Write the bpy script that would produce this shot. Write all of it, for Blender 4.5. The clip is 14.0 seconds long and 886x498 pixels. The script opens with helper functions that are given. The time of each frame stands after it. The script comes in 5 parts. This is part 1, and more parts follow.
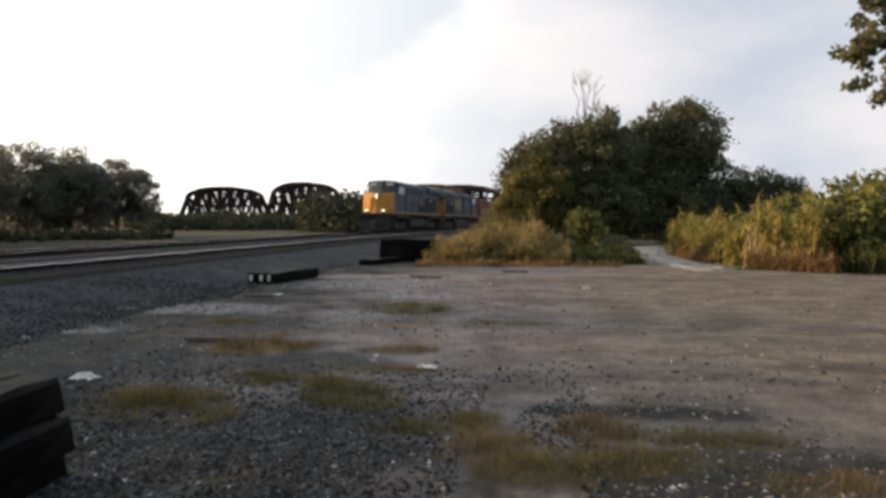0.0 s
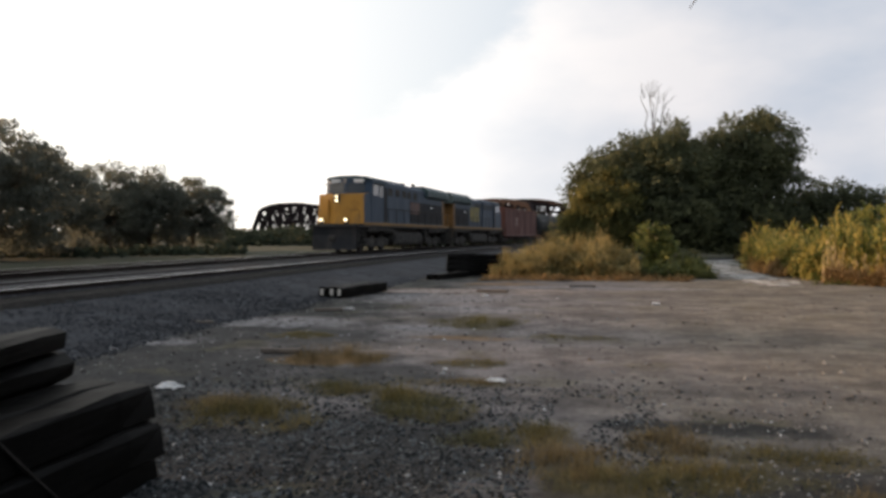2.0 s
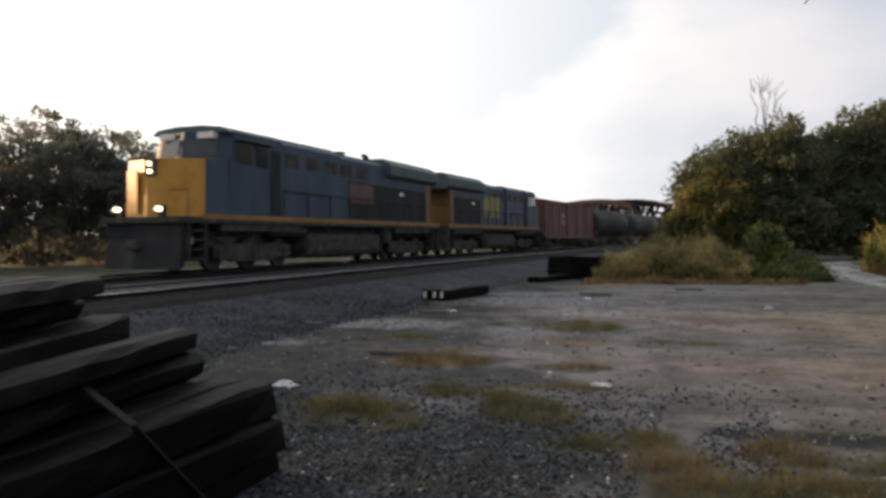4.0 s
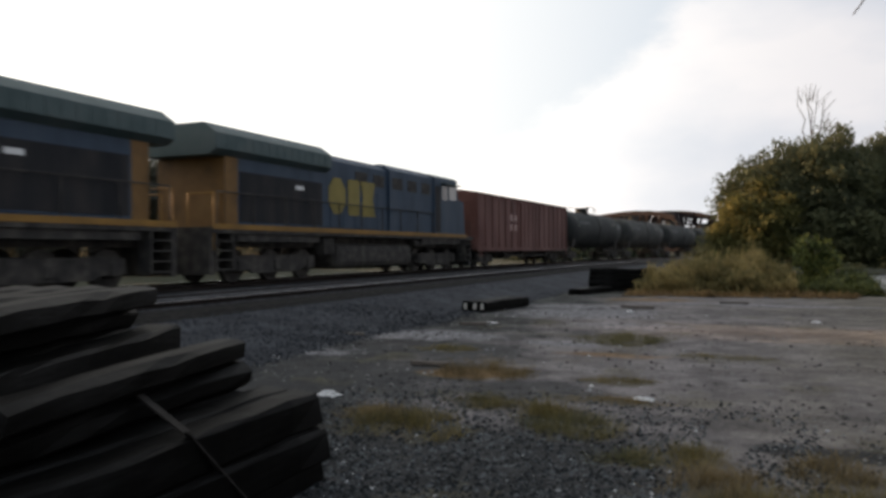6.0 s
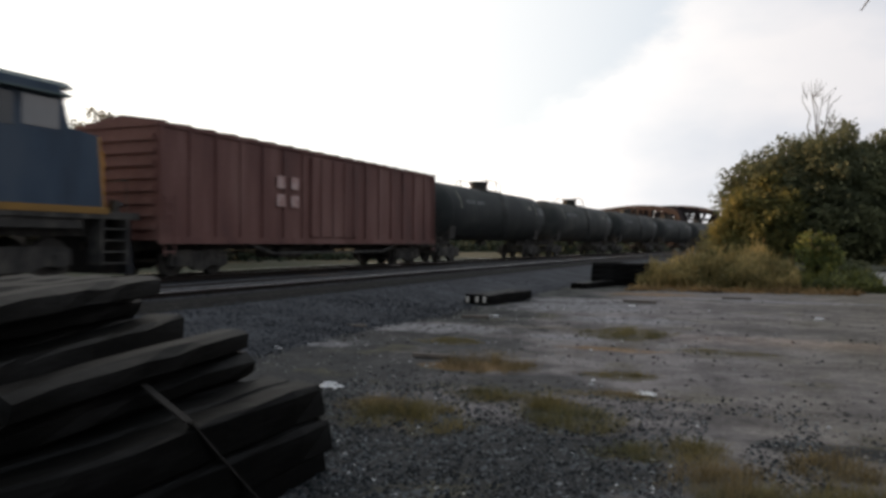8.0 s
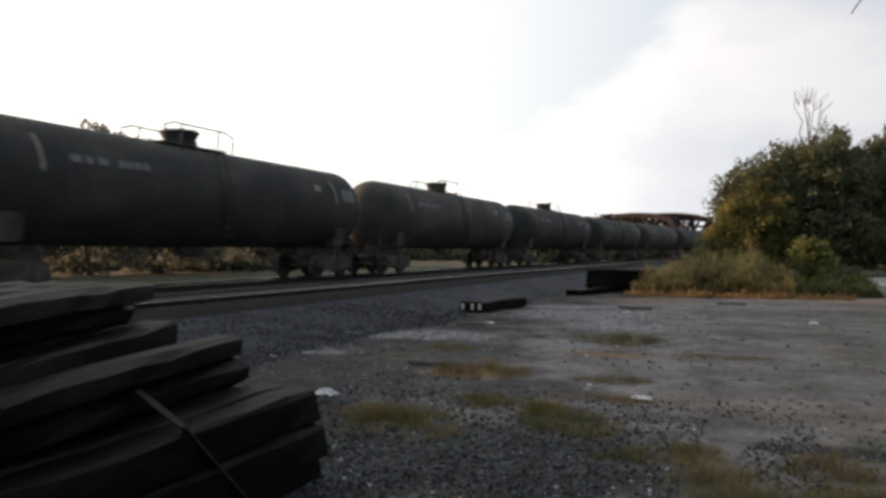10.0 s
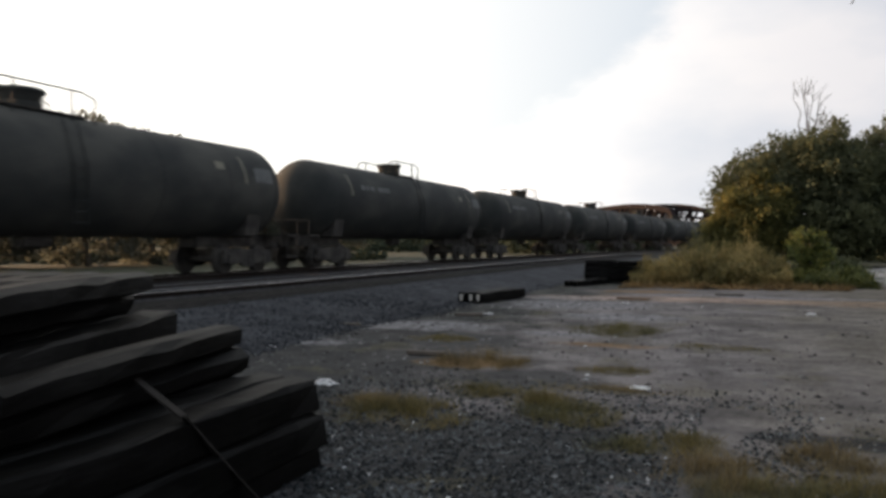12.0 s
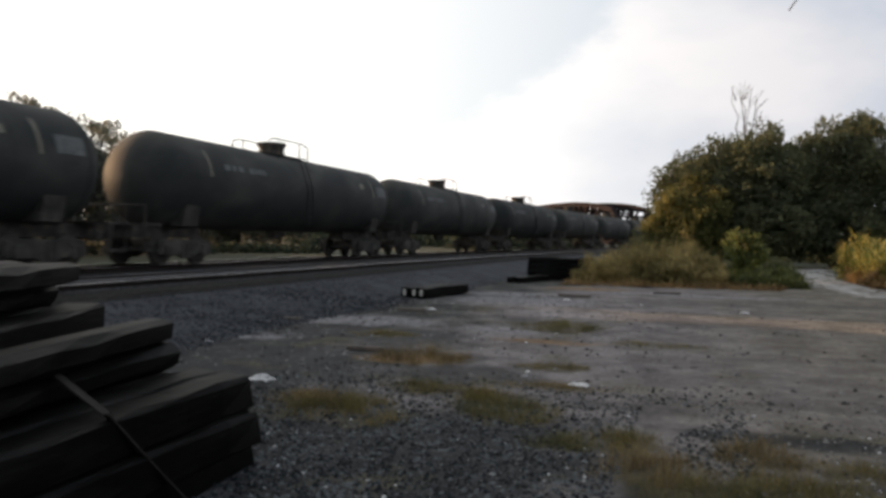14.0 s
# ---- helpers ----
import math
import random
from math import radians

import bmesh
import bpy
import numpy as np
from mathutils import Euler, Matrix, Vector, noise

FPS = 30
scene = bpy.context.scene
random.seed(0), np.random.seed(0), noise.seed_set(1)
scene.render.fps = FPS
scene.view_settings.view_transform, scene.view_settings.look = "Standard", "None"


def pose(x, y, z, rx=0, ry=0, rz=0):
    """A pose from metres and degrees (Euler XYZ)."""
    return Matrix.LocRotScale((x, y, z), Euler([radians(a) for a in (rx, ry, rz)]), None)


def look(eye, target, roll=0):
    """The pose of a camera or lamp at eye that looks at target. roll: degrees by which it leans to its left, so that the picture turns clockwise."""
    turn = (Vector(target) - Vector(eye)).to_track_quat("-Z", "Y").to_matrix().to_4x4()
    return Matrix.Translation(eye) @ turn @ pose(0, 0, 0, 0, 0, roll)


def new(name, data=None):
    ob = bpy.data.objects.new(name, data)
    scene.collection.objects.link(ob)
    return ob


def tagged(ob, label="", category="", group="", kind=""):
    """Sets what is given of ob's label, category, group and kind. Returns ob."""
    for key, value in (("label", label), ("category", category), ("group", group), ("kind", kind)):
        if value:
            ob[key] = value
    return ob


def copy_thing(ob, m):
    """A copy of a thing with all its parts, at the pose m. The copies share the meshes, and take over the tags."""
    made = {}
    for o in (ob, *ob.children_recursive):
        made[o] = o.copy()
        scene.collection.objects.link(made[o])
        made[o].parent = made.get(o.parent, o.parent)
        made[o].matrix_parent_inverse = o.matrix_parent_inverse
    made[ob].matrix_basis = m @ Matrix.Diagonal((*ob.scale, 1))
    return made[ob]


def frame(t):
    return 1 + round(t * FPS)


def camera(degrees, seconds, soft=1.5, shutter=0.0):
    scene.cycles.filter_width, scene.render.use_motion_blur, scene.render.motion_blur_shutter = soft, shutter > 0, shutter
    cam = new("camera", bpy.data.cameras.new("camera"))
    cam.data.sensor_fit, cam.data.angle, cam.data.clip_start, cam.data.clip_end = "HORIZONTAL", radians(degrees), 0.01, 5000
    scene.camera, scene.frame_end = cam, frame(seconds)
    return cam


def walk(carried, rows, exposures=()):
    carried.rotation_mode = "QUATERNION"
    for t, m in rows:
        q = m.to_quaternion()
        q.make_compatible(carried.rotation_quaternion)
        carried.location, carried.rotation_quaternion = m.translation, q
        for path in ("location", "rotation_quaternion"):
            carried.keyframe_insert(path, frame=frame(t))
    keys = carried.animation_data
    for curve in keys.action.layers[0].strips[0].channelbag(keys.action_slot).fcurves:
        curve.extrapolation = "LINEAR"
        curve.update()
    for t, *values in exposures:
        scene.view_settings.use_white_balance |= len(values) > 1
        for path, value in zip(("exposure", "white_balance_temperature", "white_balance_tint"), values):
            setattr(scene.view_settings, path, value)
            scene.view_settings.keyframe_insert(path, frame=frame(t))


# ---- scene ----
cam = camera(60.1, 14.0, soft=3.3, shutter=0.4)
# seconds, eye x y z, yaw, pitch, roll
PATH = [
    (0, 0.028, 0.235, 1.579, 7.60, -2.05, -0.05),
    (0.5, 0.020, 0.227, 1.587, 7.84, -1.18, 0.38),
    (1, 0.017, 0.218, 1.584, 7.85, -1.13, 0.32),
    (1.5, 0.023, 0.154, 1.588, 10.33, -1.41, 0.33),
    (2, 0.022, 0.100, 1.588, 12.53, -0.96, 0.20),
    (2.5, 0.006, 0.066, 1.596, 14.74, -0.38, -0.34),
    (3, 0.013, 0.021, 1.598, 16.79, -0.77, -0.30),
    (3.5, -0.002, 0.003, 1.604, 18.20, -0.90, 0.02),
    (4, 0.003, -0.031, 1.619, 19.96, -0.77, 0.52),
    (6.5, -0.003, -0.097, 1.634, 23.00, 0.13, 0.23),
    (7, -0.007, -0.087, 1.631, 22.84, -0.06, 0.18),
    (7.5, 0.001, -0.095, 1.622, 23.18, -0.97, 0.13),
    (7.7, -0.010, -0.096, 1.635, 23.09, -0.74, -0.25),
    (9.8, -0.008, -0.097, 1.604, 23.09, 0.17, 0.35),
    (10, -0.009, -0.088, 1.594, 22.73, 0.21, 0.17),
    (10.5, -0.011, -0.085, 1.591, 22.46, 0.20, 0.53),
    (11, -0.006, -0.067, 1.597, 21.66, -0.20, 0.16),
    (11.5, -0.011, -0.075, 1.598, 21.89, 0.09, -0.13),
    (12, -0.014, -0.096, 1.589, 22.60, -0.46, 0.13),
    (12.5, -0.013, -0.045, 1.592, 21.07, 1.19, 0.20),
    (13, -0.011, -0.037, 1.591, 19.59, -0.97, -1.33),
    (13.5, -0.010, -0.020, 1.590, 18.80, -0.99, -0.64),
    (14, -0.017, -0.009, 1.589, 18.49, -0.81, -0.87),
]
walk(cam, [(t, pose(x, y, z, 90 + p, r, w)) for t, x, y, z, w, p, r in PATH],
     exposures=[(0.0, 0.05), (0.5, 0.1), (1.0, 0.0), (2.1, 0.0), (2.5, -0.18), (3.0, -0.18), (3.5, -0.04), (4.0, 0.0), (6.5, 0.0), (14.0, 0.0)])

# ---- world and sun ----
SUN_AZ, SUN_EL = 86.0, 11.0          # degrees left of +Y, above the horizon
sun_way = Vector((-math.sin(radians(SUN_AZ)) * math.cos(radians(SUN_EL)), math.cos(radians(SUN_AZ)) * math.cos(radians(SUN_EL)), math.sin(radians(SUN_EL))))


def make_world():
    w = bpy.data.worlds.new("sky")
    scene.world = w
    w.use_nodes = True
    nt = w.node_tree
    nt.nodes.clear()
    N, L = nt.nodes.new, nt.links.new
    sky = N("ShaderNodeTexSky")
    sky.sky_type, sky.sun_disc = "NISHITA", False
    sky.sun_elevation, sky.sun_rotation = radians(SUN_EL), radians(-SUN_AZ)
    sky.dust_density, sky.air_density, sky.ozone_density = 2.0, 1.0, 2.0
    gain = N("ShaderNodeVectorMath")
    gain.operation = "SCALE"
    gain.inputs["Scale"].default_value = 0.10
    L(sky.outputs[0], gain.inputs[0])
    tc = N("ShaderNodeTexCoord")
    # haze that brightens toward the sun
    dot = N("ShaderNodeVectorMath")
    dot.operation = "DOT_PRODUCT"
    dot.inputs[1].default_value = sun_way
    L(tc.outputs["Generated"], dot.inputs[0])
    glow = N("ShaderNodeMapRange")
    glow.interpolation_type = "SMOOTHSTEP"
    glow.inputs[1].default_value, glow.inputs[2].default_value = -0.08, 0.84
    glow.inputs[3].default_value, glow.inputs[4].default_value = 0.0, 1.0
    L(dot.outputs["Value"], glow.inputs[0])
    # clouds: a bank with a soft puffy edge
    mp = N("ShaderNodeMapping")
    mp.inputs["Scale"].default_value = (1.0, 1.0, 2.2)
    L(tc.outputs["Generated"], mp.inputs[0])
    nz = N("ShaderNodeTexNoise")
    nz.inputs["Scale"].default_value, nz.inputs["Detail"].default_value, nz.inputs["Roughness"].default_value = 5.0, 7.0, 0.6
    L(mp.outputs[0], nz.inputs[0])
    bank = N("ShaderNodeVectorMath")
    bank.operation = "DOT_PRODUCT"
    edge = [Vector((-math.sin(radians(a)) * math.cos(radians(e)), math.cos(radians(a)) * math.cos(radians(e)), math.sin(radians(e)))) for a, e in ((15.5, 10.5), (5.0, 16.5))]
    across = edge[0].cross(edge[1]).normalized()
    bank.inputs[1].default_value = across if across.x > 0 else -across
    L(tc.outputs["Generated"], bank.inputs[0])
    add = N("ShaderNodeMath")
    add.operation = "MULTIPLY_ADD"
    add.inputs[1].default_value = 0.16
    L(nz.outputs[0], add.inputs[0])
    L(bank.outputs["Value"], add.inputs[2])
    cl = N("ShaderNodeMapRange")
    cl.interpolation_type = "SMOOTHSTEP"
    cl.inputs[1].default_value, cl.inputs[2].default_value = 0.065, 0.115
    cl.inputs[3].default_value, cl.inputs[4].default_value = 0.0, 1.0
    L(add.outputs[0], cl.inputs[0])
    haze = N("ShaderNodeMix")
    haze.data_type = "RGBA"
    haze.inputs[6].default_value = (0.72, 0.81, 0.92, 1)
    haze.inputs[7].default_value = (1.7, 1.62, 1.5, 1)
    L(glow.outputs[0], haze.inputs[0])
    mix1 = N("ShaderNodeMix")
    mix1.data_type = "RGBA"
    mix1.inputs[0].default_value = 0.75
    L(gain.outputs[0], mix1.inputs[6])
    L(haze.outputs[2], mix1.inputs[7])
    cloud = N("ShaderNodeMix")
    cloud.data_type = "RGBA"
    tone = N("ShaderNodeTexNoise")
    tone.inputs["Scale"].default_value, tone.inputs["Detail"].default_value = 3.0, 6.0
    L(mp.outputs[0], tone.inputs[0])
    shade = N("ShaderNodeMix")
    shade.data_type = "RGBA"
    shade.inputs[6].default_value = (0.57, 0.62, 0.71, 1)
    shade.inputs[7].default_value = (0.84, 0.82, 0.84, 1)
    lift = N("ShaderNodeMapRange")
    lift.inputs[1].default_value, lift.inputs[2].default_value = 0.35, 0.6
    L(tone.outputs[0], lift.inputs[0])
    L(lift.outputs[0], shade.inputs[0])
    L(shade.outputs[2], cloud.inputs[6])
    cloud.inputs[7].default_value = (1.8, 1.7, 1.55, 1)
    L(glow.outputs[0], cloud.inputs[0])
    mix2 = N("ShaderNodeMix")
    mix2.data_type = "RGBA"
    L(cl.outputs[0], mix2.inputs[0])
    L(mix1.outputs[2], mix2.inputs[6])
    L(cloud.outputs[2], mix2.inputs[7])
    bg = N("ShaderNodeBackground")
    bg.inputs["Strength"].default_value = 1.0
    L(mix2.outputs[2], bg.inputs[0])
    out = N("ShaderNodeOutputWorld")
    L(bg.outputs[0], out.inputs[0])


make_world()
sun = new("sun", bpy.data.lights.new("sun", "SUN"))
sun.data.energy, sun.data.angle, sun.data.color = 8.5, radians(2.0), (1.0, 0.62, 0.34)
sun.matrix_world = look((0, 0, 30), Vector((0, 0, 30)) - sun_way)


# ---- materials ----
def material(name, colors, scale=3.0, rough=0.8, metal=0.0, bump=0.3, bump_scale=40.0, island=0.0, stain=0.35, spec=0.3, stretch=(1, 1, 1), obj=0.0, through_light=0.0):
    """Two-scale noise between the colours, fine bump; island / obj: shift per loose piece / per object."""
    m = bpy.data.materials.new(name)
    m.use_nodes = True
    nt = m.node_tree
    nt.nodes.clear()
    N, L = nt.nodes.new, nt.links.new
    tc = N("ShaderNodeTexCoord")
    mp = N("ShaderNodeMapping")
    mp.inputs["Scale"].default_value = stretch
    L(tc.outputs["Object"], mp.inputs[0])
    n1 = N("ShaderNodeTexNoise")
    n1.inputs["Scale"].default_value, n1.inputs["Detail"].default_value = scale, 6.0
    n2 = N("ShaderNodeTexNoise")
    n2.inputs["Scale"].default_value, n2.inputs["Detail"].default_value = bump_scale, 3.0
    L(mp.outputs[0], n1.inputs[0])
    L(mp.outputs[0], n2.inputs[0])
    fac = N("ShaderNodeMath")
    fac.operation = "MULTIPLY_ADD"
    fac.inputs[1].default_value = stain
    L(n2.outputs[0], fac.inputs[0])
    L(n1.outputs[0], fac.inputs[2])
    off = N("ShaderNodeMath")
    off.operation = "SUBTRACT"
    off.inputs[1].default_value = stain / 2
    L(fac.outputs[0], off.inputs[0])
    last = off.outputs[0]
    if island or obj:
        g = N("ShaderNodeNewGeometry") if island else N("ShaderNodeObjectInfo")
        a = N("ShaderNodeMath")
        a.operation = "MULTIPLY_ADD"
        a.inputs[1].default_value = island or obj
        L(g.outputs["Random Per Island" if island else "Random"], a.inputs[0])
        L(last, a.inputs[2])
        b = N("ShaderNodeMath")
        b.operation = "SUBTRACT"
        b.inputs[1].default_value = (island or obj) / 2
        L(a.outputs[0], b.inputs[0])
        last = b.outputs[0]
    ramp = N("ShaderNodeValToRGB")
    el = ramp.color_ramp.elements
    n = len(colors)
    while len(el) < n:
        el.new(0.5)
    for i, c in enumerate(colors):
        el[i].position = 0.3 + 0.4 * i / max(1, n - 1)
        el[i].color = (*c, 1)
    L(last, ramp.inputs[0])
    p = N("ShaderNodeBsdfPrincipled")
    p.inputs["Roughness"].default_value, p.inputs["Metallic"].default_value = rough, metal
    p.inputs["Specular IOR Level"].default_value = spec
    L(ramp.outputs[0], p.inputs["Base Color"])
    if bump:
        bp = N("ShaderNodeBump")
        bp.inputs["Strength"].default_value, bp.inputs["Distance"].default_value = bump, 0.02
        L(n2.outputs[0], bp.inputs["Height"])
        L(bp.outputs[0], p.inputs["Normal"])
    out = N("ShaderNodeOutputMaterial")
    surf = p.outputs[0]
    if through_light:
        tr = N("ShaderNodeBsdfTranslucent")
        L(ramp.outputs[0], tr.inputs[0])
        ms = N("ShaderNodeMixShader")
        ms.inputs[0].default_value = through_light
        L(p.outputs[0], ms.inputs[1])
        L(tr.outputs[0], ms.inputs[2])
        surf = ms.outputs[0]
    L(surf, out.inputs[0])
    return m


def glowing(name, color, strength):
    m = bpy.data.materials.new(name)
    m.use_nodes = True
    p = m.node_tree.nodes["Principled BSDF"]
    p.inputs["Base Color"].default_value = (*color, 1)
    p.inputs["Emission Color"].default_value = (*color, 1)
    p.inputs["Emission Strength"].default_value = strength
    return m


M_TREE = material("leaf_dark_green", [(0.050, 0.058, 0.034), (0.082, 0.092, 0.048), (0.118, 0.122, 0.056)], 0.35, 0.8, island=0.18, bump=0, through_light=0.35)
# far leaves: haze is put into the colour, paler and greyer than foliage
M_TREE_HAZED = material("leaf_hazed", [(0.098, 0.104, 0.086), (0.13, 0.137, 0.112), (0.165, 0.168, 0.138)], 0.3, 0.85, island=0.25, bump=0, through_light=0.68)
M_BRUSH = material("leaf_far_brush", [(0.026, 0.036, 0.024), (0.040, 0.050, 0.033), (0.058, 0.066, 0.043)], 0.3, 0.9, island=0.2, bump=0, through_light=0.15, spec=0.1)
M_BUSH = material("leaf_bush", [(0.05, 0.068, 0.02), (0.11, 0.128, 0.034), (0.20, 0.19, 0.05)], 0.8, 0.7, island=0.5, bump=0, through_light=0.35)
M_DRY = material("dry_weed", [(0.10, 0.094, 0.040), (0.225, 0.185, 0.072), (0.38, 0.285, 0.118)], 0.6, 0.8, island=0.5, bump=0, through_light=0.45)
M_CORN = material("tall_weed", [(0.05, 0.070, 0.018), (0.115, 0.138, 0.030), (0.22, 0.21, 0.045), (0.38, 0.30, 0.085)], 0.7, 0.75, island=0.7, bump=0, through_light=0.35)
M_RUSTY = material("rusty_weed", [(0.10, 0.068, 0.030), (0.20, 0.130, 0.056), (0.32, 0.205, 0.088)], 0.8, 0.8, island=0.5, bump=0, through_light=0.35)
M_STALK = material("pale_dry_stalk", [(0.26, 0.20, 0.11), (0.44, 0.36, 0.22)], 2.0, 0.8, island=0.5, bump=0, through_light=0.2)
M_SHRUB = material("leaf_dull_shrub", [(0.042, 0.055, 0.018), (0.085, 0.098, 0.028), (0.15, 0.145, 0.042)], 0.7, 0.75, island=0.5, bump=0, through_light=0.35)
M_GRASS = material("grass_blade", [(0.06, 0.056, 0.020), (0.125, 0.105, 0.036), (0.21, 0.155, 0.056)], 1.2, 0.8, island=0.5, bump=0, through_light=0.3)
M_TUFT = material("yellow_green_grass", [(0.050, 0.052, 0.022), (0.100, 0.092, 0.036), (0.17, 0.142, 0.056)], 1.2, 0.8, island=0.5, bump=0, through_light=0.3)
M_DRYTUFT = material("dry_brown_grass", [(0.070, 0.054, 0.026), (0.135, 0.100, 0.046), (0.23, 0.165, 0.075)], 1.2, 0.8, island=0.5, bump=0, through_light=0.3)
# yellower leaf colour that paints sunlight on the big tree's left side
M_SUNFLANK = material("sunlit_flank_leaf", [(0.06, 0.065, 0.022), (0.11, 0.108, 0.034), (0.17, 0.145, 0.045)], 0.5, 0.8, island=0.35, bump=0, through_light=0.4)
M_BARK = material("bark", [(0.05, 0.04, 0.03), (0.10, 0.08, 0.06), (0.16, 0.13, 0.10)], 4, 0.9, stretch=(1, 1, 0.3))
M_SNAG = material("dead_wood", [(0.05, 0.042, 0.036), (0.09, 0.076, 0.065)], 4, 0.9, stretch=(1, 1, 0.3))
M_STONE = material("gravel_stone", [(0.0066, 0.0082, 0.0092), (0.0106, 0.0128, 0.0144), (0.0178, 0.0212, 0.0240), (0.080, 0.085, 0.089)], 2, 0.8, island=0.7, bump=0.2, spec=0.2)
M_PALE = material("pale_limestone", [(0.14, 0.145, 0.15), (0.24, 0.245, 0.25), (0.42, 0.42, 0.42)], 3, 0.85, island=0.6, bump=0.2)
M_PEBBLE = material("dirt_pebble", [(0.035, 0.034, 0.033), (0.085, 0.080, 0.077), (0.17, 0.165, 0.16)], 3, 0.95, island=0.7, bump=0.2, spec=0.1)
# bank stone, with the slope's blue-grey shade mixed into the colour
M_SLOPE = material("shaded_bank_stone", [(0.026, 0.028, 0.032), (0.037, 0.040, 0.046), (0.053, 0.057, 0.065)], 1.3, 0.95, bump=0.7, bump_scale=30, stain=0.5, spec=0.1)
M_SHOULDER = material("shoulder_stone", [(0.022, 0.0238, 0.0272), (0.032, 0.0345, 0.040), (0.048, 0.052, 0.059)], 3, 0.95, island=0.3, bump=0.2, spec=0.1)
M_BALLAST = material("ballast", [(0.024, 0.024, 0.026), (0.052, 0.052, 0.056), (0.105, 0.105, 0.11)], 9, 0.95, bump=1.0, bump_scale=25, stain=0.8, spec=0.1)
# dark ballast: the shade below the near rail is put into its colour
M_SHADED = material("dark_shaded_ballast", [(0.006, 0.006, 0.006), (0.012, 0.0115, 0.011), (0.026, 0.024, 0.023)], 9, 0.95, bump=0.8, bump_scale=25, stain=0.8, spec=0.08)
M_TIE = material("creosote_wood", [(0.0018, 0.0017, 0.0016), (0.0030, 0.0028, 0.0026), (0.010, 0.0098, 0.0095)], 5, 0.55, bump=0.3, bump_scale=30, stretch=(1, 0.15, 1), obj=0.15, spec=0.05)
M_TIE_END = material("pale_tie_end", [(0.30, 0.29, 0.27), (0.48, 0.46, 0.43)], 12, 0.9)
# rust of the rail sides, darkened further for shade on the near face
M_RAIL = material("shaded_rail_rust", [(0.012, 0.010, 0.009), (0.024, 0.018, 0.016)], 8, 0.85, spec=0.1)
M_RAILTOP = material("polished_rail_head", [(0.85, 0.85, 0.86), (0.93, 0.93, 0.93)], 8, 0.28, metal=1.0, bump=0.03)
M_BLUE = material("dark_blue_paint", [(0.018, 0.031, 0.050), (0.027, 0.045, 0.071), (0.042, 0.058, 0.080)], 1.2, 0.6, bump=0.05, stretch=(1, 1, 0.4), spec=0.25)
M_TEAL = material("faded_blue_grey_paint", [(0.038, 0.062, 0.064), (0.054, 0.080, 0.082), (0.068, 0.088, 0.088)], 1.2, 0.6, bump=0.05)
M_YELLOW = material("yellow_paint", [(0.33, 0.15, 0.02), (0.43, 0.205, 0.028), (0.31, 0.155, 0.035)], 1.5, 0.5, bump=0.05)
M_STRIPE = material("dull_yellow_stripe", [(0.14, 0.075, 0.015), (0.24, 0.125, 0.022)], 2.0, 0.6, bump=0.05, stretch=(1, 0.5, 1))
# hood-end yellow, darker than that of the nose
M_OCHRE = material("dark_ochre_paint", [(0.085, 0.045, 0.012), (0.135, 0.070, 0.018), (0.17, 0.092, 0.028)], 1.5, 0.6, bump=0.05)
M_BLACK = material("underframe_black", [(0.024, 0.023, 0.022), (0.042, 0.039, 0.036), (0.075, 0.068, 0.060)], 3, 0.85, bump=0.2, spec=0.15)
M_TANK = material("black_tank_paint", [(0.019, 0.0215, 0.0215), (0.030, 0.032, 0.031), (0.055, 0.055, 0.050)], 0.8, 0.75, bump=0.05, stretch=(1, 0.6, 1), obj=0.2, spec=0.15)
M_RED = material("oxide_red_paint", [(0.072, 0.031, 0.027), (0.112, 0.049, 0.041), (0.15, 0.078, 0.066)], 1.0, 0.7, bump=0.1, stretch=(1, 1, 0.25))
M_WHITE = material("white_paint", [(0.5, 0.5, 0.5), (0.7, 0.7, 0.69)], 4, 0.6, bump=0.05)
M_GREY = material("dull_grey_marks", [(0.055, 0.058, 0.058), (0.12, 0.124, 0.124)], 6, 0.7, bump=0.05)
M_RUST = material("rusty_bridge_steel", [(0.011, 0.009, 0.010), (0.018, 0.0145, 0.0155), (0.027, 0.021, 0.0215)], 0.7, 0.95, spec=0.05)
M_GLASS = material("cab_glass", [(0.02, 0.022, 0.024), (0.03, 0.033, 0.036)], 2, 0.06, bump=0, spec=0.45)
M_PANE = material("bright_cab_glass", [(0.03, 0.033, 0.036), (0.045, 0.05, 0.055)], 2, 0.05, bump=0, spec=1.0)
M_SOOT = material("sooty_brown_paint", [(0.012, 0.013, 0.016), (0.020, 0.020, 0.022), (0.034, 0.031, 0.030)], 1.4, 0.75, bump=0.1, stretch=(1, 1, 0.3), spec=0.15)
M_PAPER = material("crumpled_paper", [(0.80, 0.81, 0.83), (0.9, 0.9, 0.9)], 20, 0.8)
M_WOOD = material("weathered_board", [(0.05, 0.045, 0.04), (0.12, 0.10, 0.085)], 8, 0.9, stretch=(0.2, 1, 1))
M_LAMP = glowing("lit_headlight", (1.0, 0.82, 0.52), 3.5)
M_STRAP = material("steel_strap", [(0.014, 0.0125, 0.011), (0.026, 0.023, 0.021)], 10, 0.85, spec=0.15)


